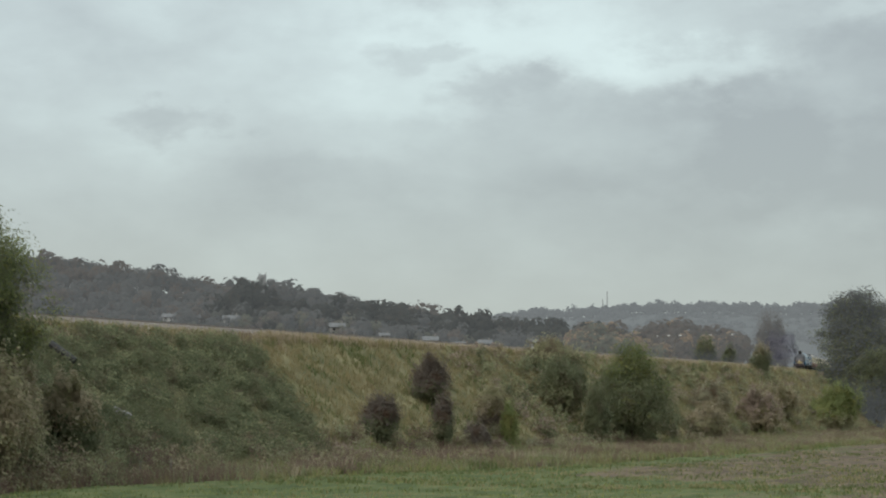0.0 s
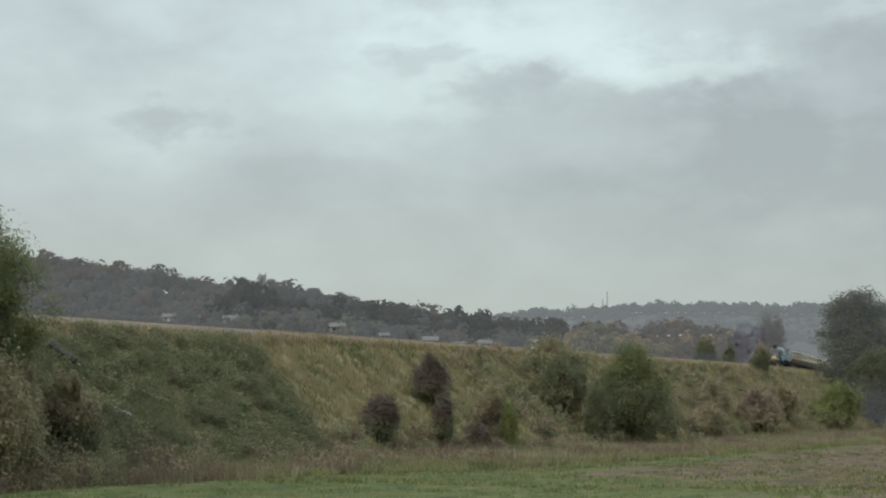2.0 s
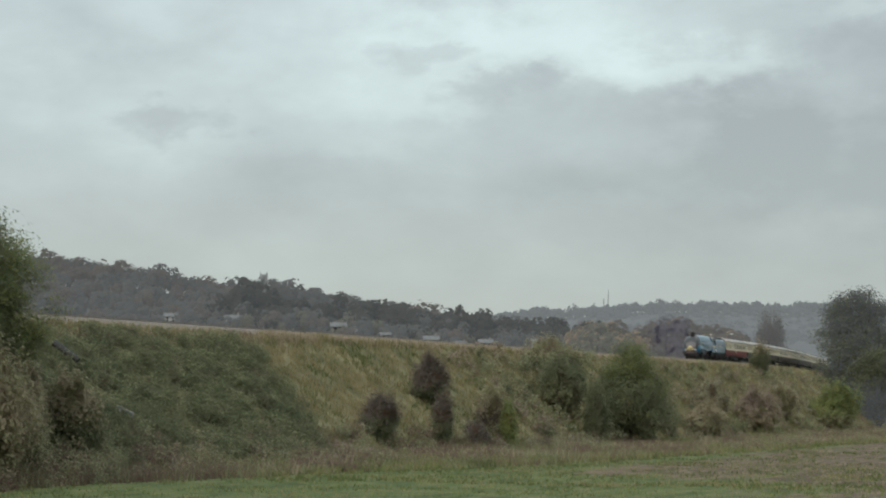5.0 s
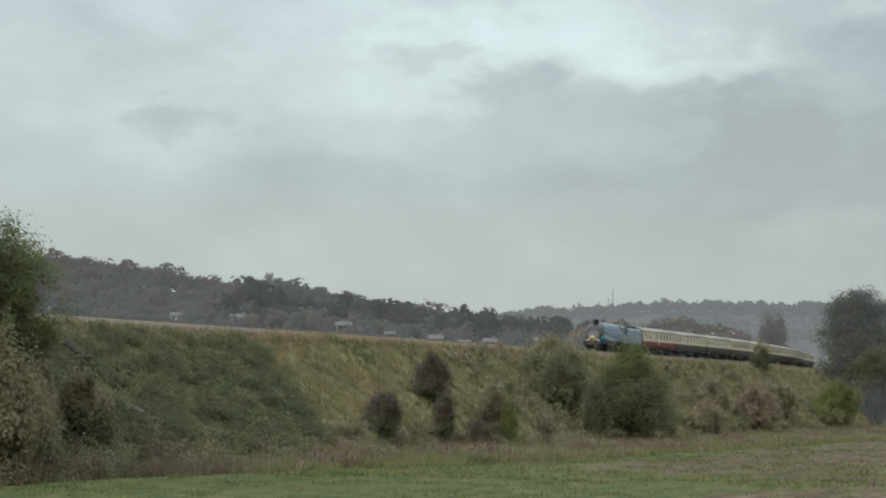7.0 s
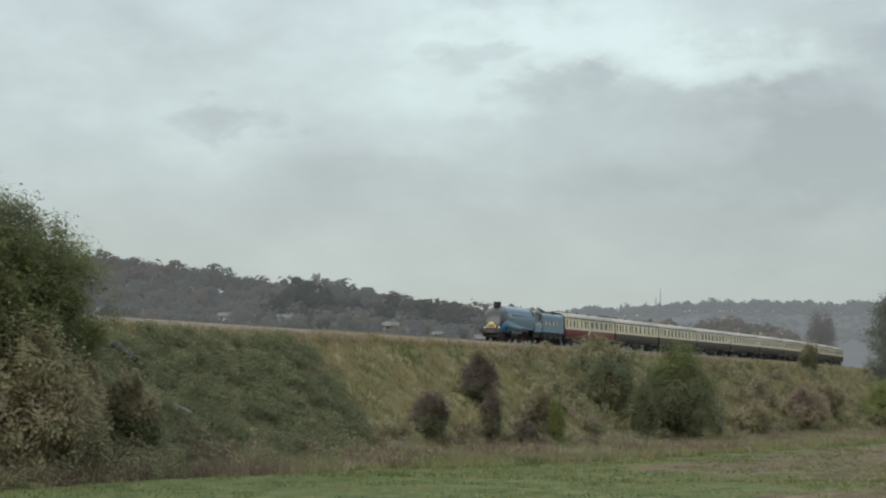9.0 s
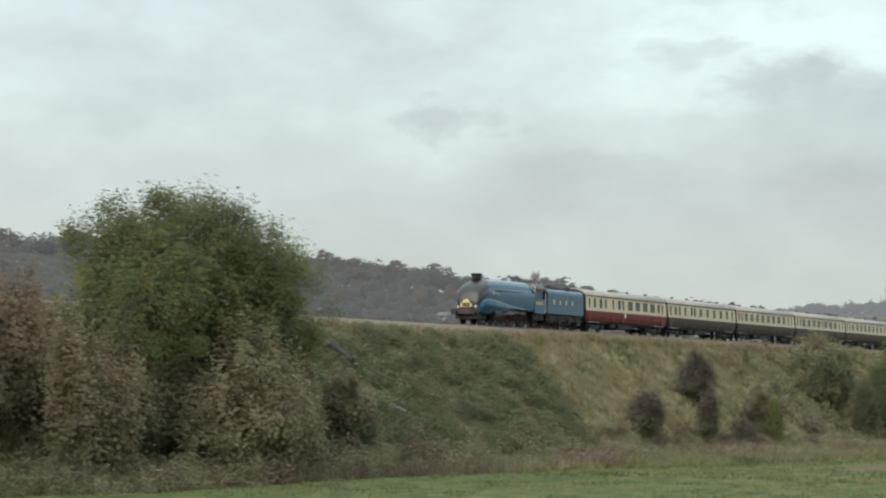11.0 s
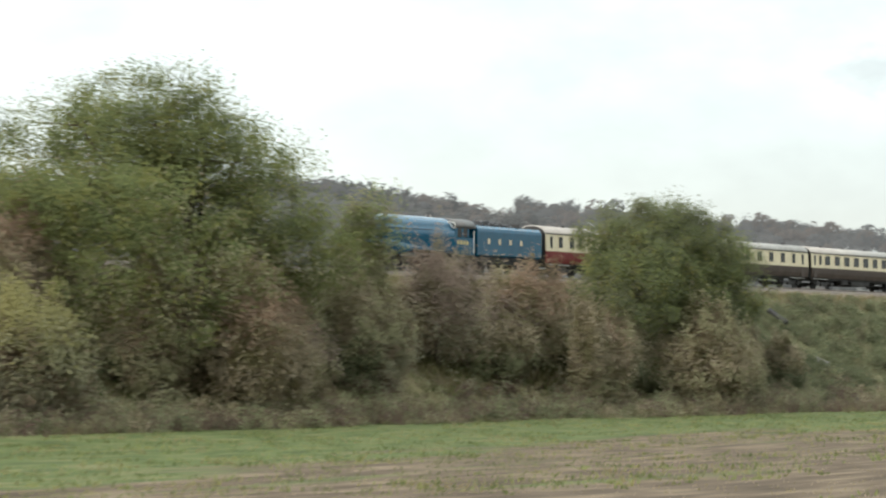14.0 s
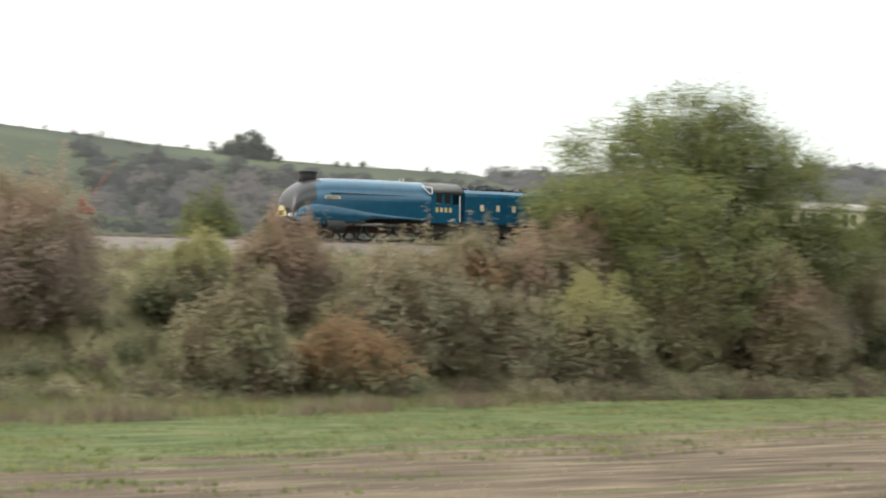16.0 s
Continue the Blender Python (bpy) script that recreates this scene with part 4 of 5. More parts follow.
POPLARS = [(3.0, 19.0), (9.0, 16.0)]
SHOULDER = [(-8.0, 22.0), (-5.9, 34.6), (-4.4, 33.6), (-3.0, 31.4), (-1.6, 28.6), (0.0, 26.0), (1.5, 24.4), (3.3, 23.2), (4.6, 21.6), (7.0, 15.0)]
WEST = [(-62.0, 52.0), (-56.0, 45.0), (-50.9, 39.8), (-48.3, 38.3), (-46.6, 37.0), (-44.4, 35.8), (-42.1, 34.2), (-40.3, 33.4), (-38.5, 32.8), (-36.0, 31.8), (-33.0, 31.4), (-29.0, 31.6), (-25.5, 32.6), (-23.6, 32.0), (-22.2, 30.3), (-20.4, 28.9), (-18.9, 26.9), (-17.5, 25.6), (-16.0, 23.8), (-13.5, 20.0), (-11.0, 14.0)]
WEST_WOOD = [(-37.0, 24.0), (-33.5, 30.6)] + [p for p in WEST if p[0] > -34]
PASTURE = [p for p in WEST if p[0] < -33.5] + [(-30.0, 24.0), (-27.0, 12.0)]

hill("hill_1", RIGHT, 1300, 420, 6, HILL_FAR, "distant wooded ridge with grey haze painted in as a glow", 6.0)
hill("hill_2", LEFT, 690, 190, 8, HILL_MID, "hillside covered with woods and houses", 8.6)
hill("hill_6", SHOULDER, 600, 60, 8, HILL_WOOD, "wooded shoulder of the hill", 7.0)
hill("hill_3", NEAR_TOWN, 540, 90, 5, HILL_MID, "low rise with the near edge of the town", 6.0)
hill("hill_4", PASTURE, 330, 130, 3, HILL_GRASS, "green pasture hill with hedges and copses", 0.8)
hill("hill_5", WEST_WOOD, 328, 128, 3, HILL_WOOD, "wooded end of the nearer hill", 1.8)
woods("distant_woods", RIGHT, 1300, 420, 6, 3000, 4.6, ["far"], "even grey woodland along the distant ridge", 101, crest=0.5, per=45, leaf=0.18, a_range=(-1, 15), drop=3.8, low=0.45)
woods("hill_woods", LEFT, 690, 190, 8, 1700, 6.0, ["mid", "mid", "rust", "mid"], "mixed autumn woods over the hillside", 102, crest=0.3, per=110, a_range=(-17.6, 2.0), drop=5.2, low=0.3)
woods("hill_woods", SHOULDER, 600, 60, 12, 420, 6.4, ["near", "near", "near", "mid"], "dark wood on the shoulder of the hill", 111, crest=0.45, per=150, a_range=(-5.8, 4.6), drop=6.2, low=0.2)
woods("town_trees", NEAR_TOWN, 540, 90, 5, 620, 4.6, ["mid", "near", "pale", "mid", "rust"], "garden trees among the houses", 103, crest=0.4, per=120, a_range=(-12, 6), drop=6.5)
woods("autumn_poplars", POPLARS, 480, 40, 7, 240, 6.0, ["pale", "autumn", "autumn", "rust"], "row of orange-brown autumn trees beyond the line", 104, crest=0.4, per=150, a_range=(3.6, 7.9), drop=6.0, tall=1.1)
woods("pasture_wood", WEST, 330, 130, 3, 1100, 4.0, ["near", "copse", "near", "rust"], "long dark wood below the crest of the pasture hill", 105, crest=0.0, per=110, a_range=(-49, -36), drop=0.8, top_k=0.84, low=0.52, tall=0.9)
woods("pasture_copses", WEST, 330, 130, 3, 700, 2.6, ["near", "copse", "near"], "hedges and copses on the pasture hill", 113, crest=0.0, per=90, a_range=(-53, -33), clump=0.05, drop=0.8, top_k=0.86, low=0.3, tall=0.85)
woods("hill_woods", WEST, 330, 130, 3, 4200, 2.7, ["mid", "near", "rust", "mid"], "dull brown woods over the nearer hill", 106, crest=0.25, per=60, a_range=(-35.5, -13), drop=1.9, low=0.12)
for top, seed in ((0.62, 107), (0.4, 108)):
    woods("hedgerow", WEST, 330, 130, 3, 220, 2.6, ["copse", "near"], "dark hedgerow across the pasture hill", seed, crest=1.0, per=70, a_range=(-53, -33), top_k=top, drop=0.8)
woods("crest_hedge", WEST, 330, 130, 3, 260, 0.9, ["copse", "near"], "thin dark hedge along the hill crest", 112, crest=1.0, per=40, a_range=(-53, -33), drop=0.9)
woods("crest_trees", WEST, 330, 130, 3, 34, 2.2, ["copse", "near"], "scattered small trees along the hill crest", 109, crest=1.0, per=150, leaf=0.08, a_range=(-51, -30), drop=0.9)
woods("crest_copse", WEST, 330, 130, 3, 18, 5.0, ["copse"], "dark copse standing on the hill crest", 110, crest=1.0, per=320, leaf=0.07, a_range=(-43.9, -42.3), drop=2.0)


def house(x, y, z, w, turn, wall, seed):
    thing = tagged(new("house"), "small %s house with a grey slate roof among trees" % ("white rendered" if wall == 0 else "stone"), "house", "houses of the town")
    thing.matrix_basis = pose(x, y, z, 0, 0, turn)
    d, h = w * 0.7, w * 0.5
    part("wall", Shape().box(-w / 2, w / 2, -d / 2, d / 2, -6, h).mesh("house_wall", WALL[wall]), thing)
    r = Shape()
    e = 0.35
    r.loft([[(-w / 2 - e, -d / 2 - e, h), (-w / 2 - e, d / 2 + e, h), (-w / 2 - e, 0, h + d * 0.45)], [(w / 2 + e, -d / 2 - e, h), (w / 2 + e, d / 2 + e, h), (w / 2 + e, 0, h + d * 0.45)]])
    roof = part("roof", r.mesh("house_roof", TILES), thing)
    part("chimney", Shape().box(w * 0.3, w * 0.3 + 0.1 * w, -0.06 * w, 0.06 * w, h + d * 0.25, h + d * 0.45 + 0.15 * w).mesh("house_chimney", WALL[1]), roof)
    for i in (-1, 1):
        for zz in (0.12 * h, 0.58 * h):
            part("window", Shape().box(i * w * 0.25 - 0.09 * w, i * w * 0.25 + 0.09 * w, -d / 2 - 0.06, -d / 2 + 0.05, zz, zz + 0.28 * h).mesh("house_window", GLASS), thing)


HOUSES = [(-104, 630, 24.5, 7, 10, 0), (-84, 634, 24, 6, -20, 0), (-75, 636, 24.5, 7, 15, 1), (-60, 600, 22.5, 8, 5, 0), (-51, 598, 21.5, 7, -8, 0), (-47, 600, 22, 6, 20, 0), (-39, 597, 20.5, 7, 0, 1),
                                              (-3, 505, 14.2, 6.5, 4, 0), (-9.5, 506, 14.3, 4.5, -6, 0), (10, 505, 13.6, 6.0, 8, 1), (22, 503, 14.4, 4.2, 0, 0), (37.5, 502, 13.8, 5.0, -10, 0), (45, 502, 12.8, 5, 12, 0), (4, 506, 13.6, 5, -4, 1), (-118, 628, 26, 7, 0, 0), (-28, 560, 19.5, 7, 10, 1),
                                              (-112, 300, 15.5, 6.5, 60, 0), (-106, 302, 15.2, 5.5, 66, 1),
          (-77, 595, 23.6, 6, 0, 0), (-85, 594, 22.8, 5, 12, 1), (-58, 597, 21.8, 5, -12, 0), (-36, 599, 20.4, 5, 8, 0), (-24.5, 559, 18.8, 4.5, 0, 0), (-15.5, 560, 18.0, 4.5, 10, 1)]
for i, (x, y, z, w, turn, wall) in enumerate(HOUSES):
    k = 0.93 if y > 520 else 1.0
    house(x * k, y * k, 3.1 + (z - 3.1) * k - (0.2 if 480 < y < 510 else 0.9), w * (0.5 if y > 480 else 0.7), turn, wall, i)


def church():
    sh = Shape().box(-2.6, 2.6, -2.6, 2.6, -6, 7.2)
    for x in (-2.3, 2.3):
        for y in (-2.3, 2.3):
            sh.tube((x, y, 7.0), (x, y, 9.4), 0.4, 0.05, 6)
    for i in range(-2, 3):
        sh.box(i * 1.0 - 0.3, i * 1.0 + 0.3, -2.6, -2.2, 7.2, 7.9)
    thing = tagged(new("church_tower"), "square stone church tower with corner pinnacles on the hill", "church")
    thing.matrix_basis = pose(-56.4, 660, 36.0, 0, 0, 12) @ Matrix.Diagonal((0.42, 0.42, 0.5, 1))
    part("tower", sh.mesh("church_tower_stone", FAR_STONE), thing)
    part("belfry_window", Shape().box(-0.6, 0.6, -2.66, -2.55, 4.0, 6.2).mesh("belfry_window", TILES), thing)


FAR_STONE = mottled("far_stone", [(0.3, (0.17, 0.175, 0.175)), (0.7, (0.22, 0.22, 0.215))], 0.3)
church()


def mast(x, y, z, h, w):
    sh = Shape()
    for i in range(4):
        a = radians(45 + 90 * i)
        sh.tube((w * math.cos(a), w * math.sin(a), 0), (0.2 * w * math.cos(a), 0.2 * w * math.sin(a), h), 0.14, 0.1, 5)
    for k in range(6):
        u = w * (1 - 0.8 * k / 6)
        sh.box(-u, u, -0.12, 0.12, h * k / 6, h * k / 6 + 0.25)
    ob = tagged(new("radio_mast", sh.mesh("radio_mast", FAR_STONE)), "thin grey lattice radio mast on the ridge", "mast", "masts on the ridge")
    ob.matrix_basis = pose(x, y, z)


mast(97.5, 1290, 44, 16.5, 0.7)
mast(100.2, 1290, 44, 21.7, 0.5)


def street_lamp(x, y, z):
    thing = tagged(new("street_lamp"), "tall pale street lamp beyond the line", "street lamp", "street lamps")
    thing.matrix_basis = pose(x, y, z)
    part("column", Shape().tube((0, 0, -4), (0, 0, 6), 0.06, 0.04).tube((0, 0, 6), (1.0, 0, 6.2), 0.035).mesh("lamp_column", POST), thing)
    part("lantern", Shape().box(0.9, 1.35, -0.12, 0.12, 6.12, 6.26, 0, 0.04).mesh("lamp_lantern", WHITE), thing)


for x, y in ((42.5, 430), (44.5, 428), (46.5, 425), (52.0, 420), (56.0, 418)):
    street_lamp(x, y, 8.6)


def crane():
    thing = tagged(new("mobile_crane"), "small red crane with a raised lattice jib below the pasture hill", "crane")
    thing.matrix_basis = pose(-191.4, 160.8, 19.6, 0, 0, 48)
    part("body", Shape().box(-1.2, 1.2, -0.7, 0.7, -0.6, 0.5, 0, 0.15).box(-1.0, 0.0, -0.6, 0.6, 0.5, 1.5, 0, 0.12).mesh("crane_body", CRANE_RED), thing)
    sh = Shape()
    for y in (-0.3, 0.3):
        sh.tube((0, y, 0.4), (4.2, y, 6.8), 0.08, 0.06, 6)
    for k in range(8):
        u = k / 8
        sh.tube((4.2 * u, -0.3, 0.4 + 6.4 * u), (4.2 * u + 0.5, 0.3, 0.4 + 6.4 * u + 0.76), 0.04, 0.04, 5)
    part("jib", sh.mesh("crane_jib", CRANE_RED), thing)


crane()


def drain():
    ob = tagged(new("drain_chute"), "black plastic drain chute lying down the slope", "drain")
    ob.matrix_basis = TURN
    a, b = DRAIN
    sh = Shape().tube(Vector(a), Vector(b), 0.22, None, 10)
    part("pipe", sh.mesh("drain_pipe", FRAME), ob)
    wall = tagged(new("concrete_edging", Shape().box(-0.55, 0.55, -0.12, 0.12, -0.3, 0.1, 0, 0.03).mesh("concrete_edging", SLEEPER)), "pale concrete edging slab in the brambles", "concrete")
    wall.matrix_basis = at(*EDGING) @ pose(0, 0, 0, 0, 25, -55)


DRAIN = ((110.7, 63.9, 6.0), (111.0, 62.4, 4.95))
EDGING = (109.5, 58.4, 2.0)
drain()


# ---- the train: x runs back from the front buffers, y across, z up from the rail ----
def ring_arch(x, w, zb, zt, n=18, power=0.72):
    out = []
    for i in range(n + 1):
        a = math.pi * i / n
        out.append((x, -w * math.cos(a), zb + (zt - zb) * max(0.0, math.sin(a)) ** power))
    return out


def casing_ring(x, w, zb, zt, n=14):
    """Upright sides up to a shoulder, then a rounded top."""
    zs = zb + (zt - zb) * 0.58
    side = [(0.97, 0.0), (0.99, 0.35), (1.0, 0.7), (1.0, 1.0)]
    left = [(x, -w * k, zb + (zs - zb) * u) for k, u in side]
    top = [(x, -w * 0.97 * math.cos(math.pi * i / n), zs + 0.03 + (zt - zs - 0.03) * math.sin(math.pi * i / n) ** 0.8) for i in range(n + 1)]
    return left + top + [(x, -y, z) for _, y, z in reversed(left)]


def wheel_mesh(name, r, spokes, face):
    sh = Shape()
    n = 28
    prof = [(r * 0.86, -0.06), (r * 0.86, 0.06), (r, 0.06), (r * 1.0, -0.05), (r * 1.03, -0.07)]
    rings = [[(p[0] * math.cos(6.28319 * i / n), p[1], p[0] * math.sin(6.28319 * i / n)) for p in prof] for i in range(n)]
    sh.loft(rings + [rings[0]], 1, False)
    if spokes:
        for i in range(spokes):
            a = 6.28319 * i / spokes
            sh.tube((0.12 * r * math.cos(a), 0, 0.12 * r * math.sin(a)), (0.88 * r * math.cos(a), 0, 0.88 * r * math.sin(a)), 0.045, 0.035, 5)
        sh.tube((0, -0.1, 0), (0, 0.1, 0), r * 0.17, None, 12)
        sh.tube((r * 0.32, -0.1, 0), (r * 0.32, 0.06, 0), r * 0.12, None, 10)
    else:
        sh.tube((0, -0.04, 0), (0, 0.04, 0), r * 0.9, None, 20)
        sh.tube((0, -0.1, 0), (0, 0.1, 0), r * 0.2, None, 10)
    return sh.mesh(name, [face, FRAME])


DRIVER = wheel_mesh("driving_wheel", 1.016, 18, WHEEL_RED)
SMALL = wheel_mesh("bogie_wheel", 0.48, 0, FRAME)
MEDIUM = wheel_mesh("tender_wheel", 0.63, 12, WHEEL_RED)
TURNING = []


def bars(x0, x1, n, y, z, h, gap=0.4, mat=None, name="letter_bars"):
    sh = Shape()
    w = (x1 - x0) / n
    for i in range(n):
        sh.box(x0 + i * w, x0 + i * w + w * (1 - gap), y - 0.006, y + 0.006, z, z + h)
    return sh.mesh(name, mat)


def locomotive():
    loco = tagged(new("steam_locomotive"), "streamlined garter-blue steam locomotive with a black wedge nose", "locomotive", "the train")
    # wedge-fronted casing
    prof = [(0.86, 0.7, 1.9), (0.9, 0.88, 2.2), (0.98, 0.99, 2.52), (1.12, 1.07, 2.84), (1.32, 1.13, 3.12), (1.6, 1.17, 3.36), (1.95, 1.2, 3.54), (2.4, 1.23, 3.68), (3.0, 1.26, 3.77), (3.8, 1.28, 3.82), (5.0, 1.3, 3.85), (7.0, 1.32, 3.86), (9.0, 1.34, 3.86), (10.9, 1.35, 3.84)]
    rings = [casing_ring(x, w, 1.5, zt) for x, w, zt in prof]
    sh = Shape().loft(rings, 0, False, False)
    sh.add(rings[0], [tuple(range(len(rings[0])))], 1)
    for i, q in enumerate(sh.f):
        c = np.mean([sh.v[k] for k in q], axis=0)
        if c[0] < 1.75 + 0.5 * (c[2] - 1.5):
            sh.k[i] = 1
    part("boiler_casing", sh.mesh("boiler_casing", [BLUE, BLACK], True), loco)
    # flared side valances
    for side in (-1, 1):
        v = Shape()
        rr = []
        for x, zt, zb, y in ((0.95, 1.55, 1.1, 1.0), (1.2, 1.8, 0.95, 1.22), (1.6, 2.02, 0.9, 1.34), (2.3, 2.12, 0.9, 1.37), (3.5, 2.08, 0.92, 1.38), (5.0, 1.92, 1.1, 1.38), (6.5, 1.75, 1.38, 1.38), (8.5, 1.62, 1.4, 1.38), (10.9, 1.55, 1.3, 1.38)):
            rr.append([(x, side * (y - 0.3), zt + 0.08), (x, side * (y - 0.14), zt + 0.03), (x, side * (y - 0.07), zt - 0.08), (x, side * (y + 0.02), zb), (x, side * (y - 0.06), zb), (x, side * (y - 0.12), zt - 0.2)])
        v.loft(rr if side > 0 else [list(reversed(r)) for r in rr], 0, True)
        part("side_valance", v.mesh("side_valance", BLUE, True), loco)
        part("cylinder_cover", Shape().tube((3.0, side * 1.12, 0.85), (4.3, side * 1.12, 0.85), 0.42, None, 14).mesh("cylinder_cover", FRAME), loco)
        part("nameplate", Shape().box(2.95, 4.05, side * 1.275 - 0.03, side * 1.275 + 0.03, 2.5, 2.68, 0, 0.02).mesh("nameplate", [CREAM]), loco, "pale brass nameplate with unreadable lettering")
        part("nameplate_lettering", bars(3.05, 3.95, 6, side * 1.309, 2.54, 0.1, 0.35, FRAME), loco)
        part("boiler_band", Shape().box(3.4, 10.7, side * 1.3 - 0.04, side * 1.3 + 0.04, 2.84, 2.88).mesh("boiler_band", FRAME), loco)
    # chimney and dome fittings
    c = Shape()
    c.loft([[(2.55 + 0.62 * math.cos(a) * k, 0.36 * math.sin(a) * k, z) for a in [6.2832 * i / 16 for i in range(16)]] for z, k in ((3.3, 1.05), (3.92, 0.98), (4.12, 1.02), (4.16, 1.1), (4.2, 1.1), (4.21, 0.8))], 0, True)
    part("chimney", c.mesh("chimney", BLACK, True), loco)
    part("whistle", Shape().tube((2.0, 0, 3.3), (2.0, 0, 3.75), 0.05).mesh("whistle", ROD), loco)
    part("safety_valves", Shape().tube((9.6, -0.2, 3.8), (9.6, -0.2, 4.02), 0.07).tube((9.6, 0.2, 3.8), (9.6, 0.2, 4.02), 0.07).mesh("safety_valves", ROD), loco)
    # cab
    cab = Shape()
    for side in (-1, 1):
        y0, y1 = sorted((side * 1.3, side * 1.36))
        cab.box(10.9, 13.1, y0, y1, 1.25, 2.45)
        cab.box(10.9, 11.25, y0, y1, 2.45, 3.2)
        cab.box(11.75, 11.9, y0, y1, 2.45, 3.2)
        cab.box(12.4, 12.52, y0, y1, 2.45, 3.2)
    cab.box(10.9, 11.0, -1.3, 1.3, 1.3, 3.3)
    cab.box(10.9, 13.1, -1.3, 1.3, 1.2, 1.3, 1)
    body = part("cab", cab.mesh("cab", [BLUE, FRAME]), loco)
    rf = Shape().loft([ring_arch(x, 1.37, 3.15, 3.86, 14, 0.8) for x in (10.85, 13.35)], 0, True)
    part("cab_roof", rf.mesh("cab_roof", CAB_ROOF, True), loco)
    for side in (-1, 1):
        y = side * 1.33
        for x0, x1 in ((11.27, 11.73), (11.92, 12.38)):
            part("cab_window", Shape().box(x0, x1, y - 0.01, y + 0.01, 2.5, 3.12).mesh("cab_window", GLASS), body)
        sp = Shape()
        pts = [(10.2, y * 0.99, 3.52), (10.75, y * 1.02, 3.08), (10.95, y * 1.03, 3.1), (10.95, y * 1.0, 3.45)]
        for a, b in zip(pts, pts[1:] + pts[:1]):
            sp.tube(a, b, 0.035, None, 6)
        part("front_window_frame", sp.mesh("front_window_frame", WHITE), body, "white-edged angled cab front window")
        part("cab_number", bars(11.2, 12.6, 4, side * 1.368, 1.95, 0.28, 0.4, YELLOW), body)
        part("handrail", Shape().tube((13.12, side * 1.36, 1.4), (13.12, side * 1.36, 3.0), 0.03).mesh("handrail", WHITE), body)
    # front end
    part("buffer_beam", Shape().box(0.45, 0.6, -1.2, 1.2, 0.88, 1.3).mesh("buffer_beam", RED), loco)
    for y in (-0.86, 0.86):
        part("buffer", Shape().tube((0.6, y, 1.05), (0.1, y, 1.05), 0.1).tube((0.1, y, 1.05), (0.0, y, 1.05), 0.23, None, 16).mesh("buffer", FRAME), loco)
        part("head_lamp", Shape().tube((0.82, y * 0.9, 1.45), (0.66, y * 0.9, 1.45), 0.08, None, 12).box(0.74, 1.0, y * 0.9 - 0.08, y * 0.9 + 0.08, 1.36, 1.58).mesh("head_lamp", STEP), loco, "small grey-white head lamp above the buffers")
    hb = part("headboard", Shape().tube((0.62, 0, 1.72), (0.68, 0, 1.72), 0.34, None, 20).box(0.62, 0.68, -0.52, 0.52, 1.42, 1.76).mesh("headboard", YELLOW), loco, "yellow train headboard with unreadable lettering")
    ln = Shape()
    for z, w in ((1.66, 0.36), (1.5, 0.36)):
        for i in range(7):
            ln.box(0.605, 0.622, -w + i * w * 2 / 7, -w + i * w * 2 / 7 + w * 0.2, z, z + 0.1)
    part("headboard_lettering", ln.mesh("headboard_lettering", FRAME), hb)
    part("main_frame", Shape().box(0.7, 13.0, -0.6, 0.6, 0.55, 1.5).box(0.7, 2.2, -1.0, 1.0, 0.5, 0.95).box(11.0, 13.2, -1.1, 1.1, 0.7, 1.2).mesh("main_frame", FRAME), loco)
    # wheels and rods
    for x in (1.55, 3.45):
        for y in (-0.75, 0.75):
            TURNING.append((part("bogie_wheel", SMALL, loco, "", pose(x, y, 0.48)), x, y, 0.48))
    for x in (5.0, 7.21, 9.42):
        for y in (-0.75, 0.75):
            TURNING.append((part("driving_wheel", DRIVER, loco, "large spoked driving wheel", pose(x, y, 1.016)), x, y, 1.016))
    for y in (-0.75, 0.75):
        TURNING.append((part("trailing_wheel", SMALL, loco, "", pose(12.0, y, 0.48)), 12.0, y, 0.48))
    for y in (-0.95, 0.95):
        rod = Shape().box(4.9, 9.52, y - 0.03, y + 0.03, -0.07, 0.07, 0, 0.02)
        for x in (5.0, 7.21, 9.42):
            rod.tube((x, y - 0.05, 0), (x, y + 0.05, 0), 0.13, None, 12)
        RODS.append(part("coupling_rod", rod.mesh("coupling_rod", ROD), loco, "bright steel coupling rod", pose(0.33, 0, 1.016)))
        part("slide_bar", Shape().box(4.3, 6.0, y * 1.15 - 0.04, y * 1.15 + 0.04, 1.16, 1.26).mesh("slide_bar", ROD), loco)
        part("connecting_rod", Shape().tube((5.2, y * 1.1, 0.98), (7.3, y * 1.1, 1.05), 0.07, 0.09).mesh("connecting_rod", ROD), loco)
    return loco


ROD = paint("bright_rod_steel", (0.3, 0.29, 0.28), 0.3, 0.5, 0.3, 1.0)
RODS = []


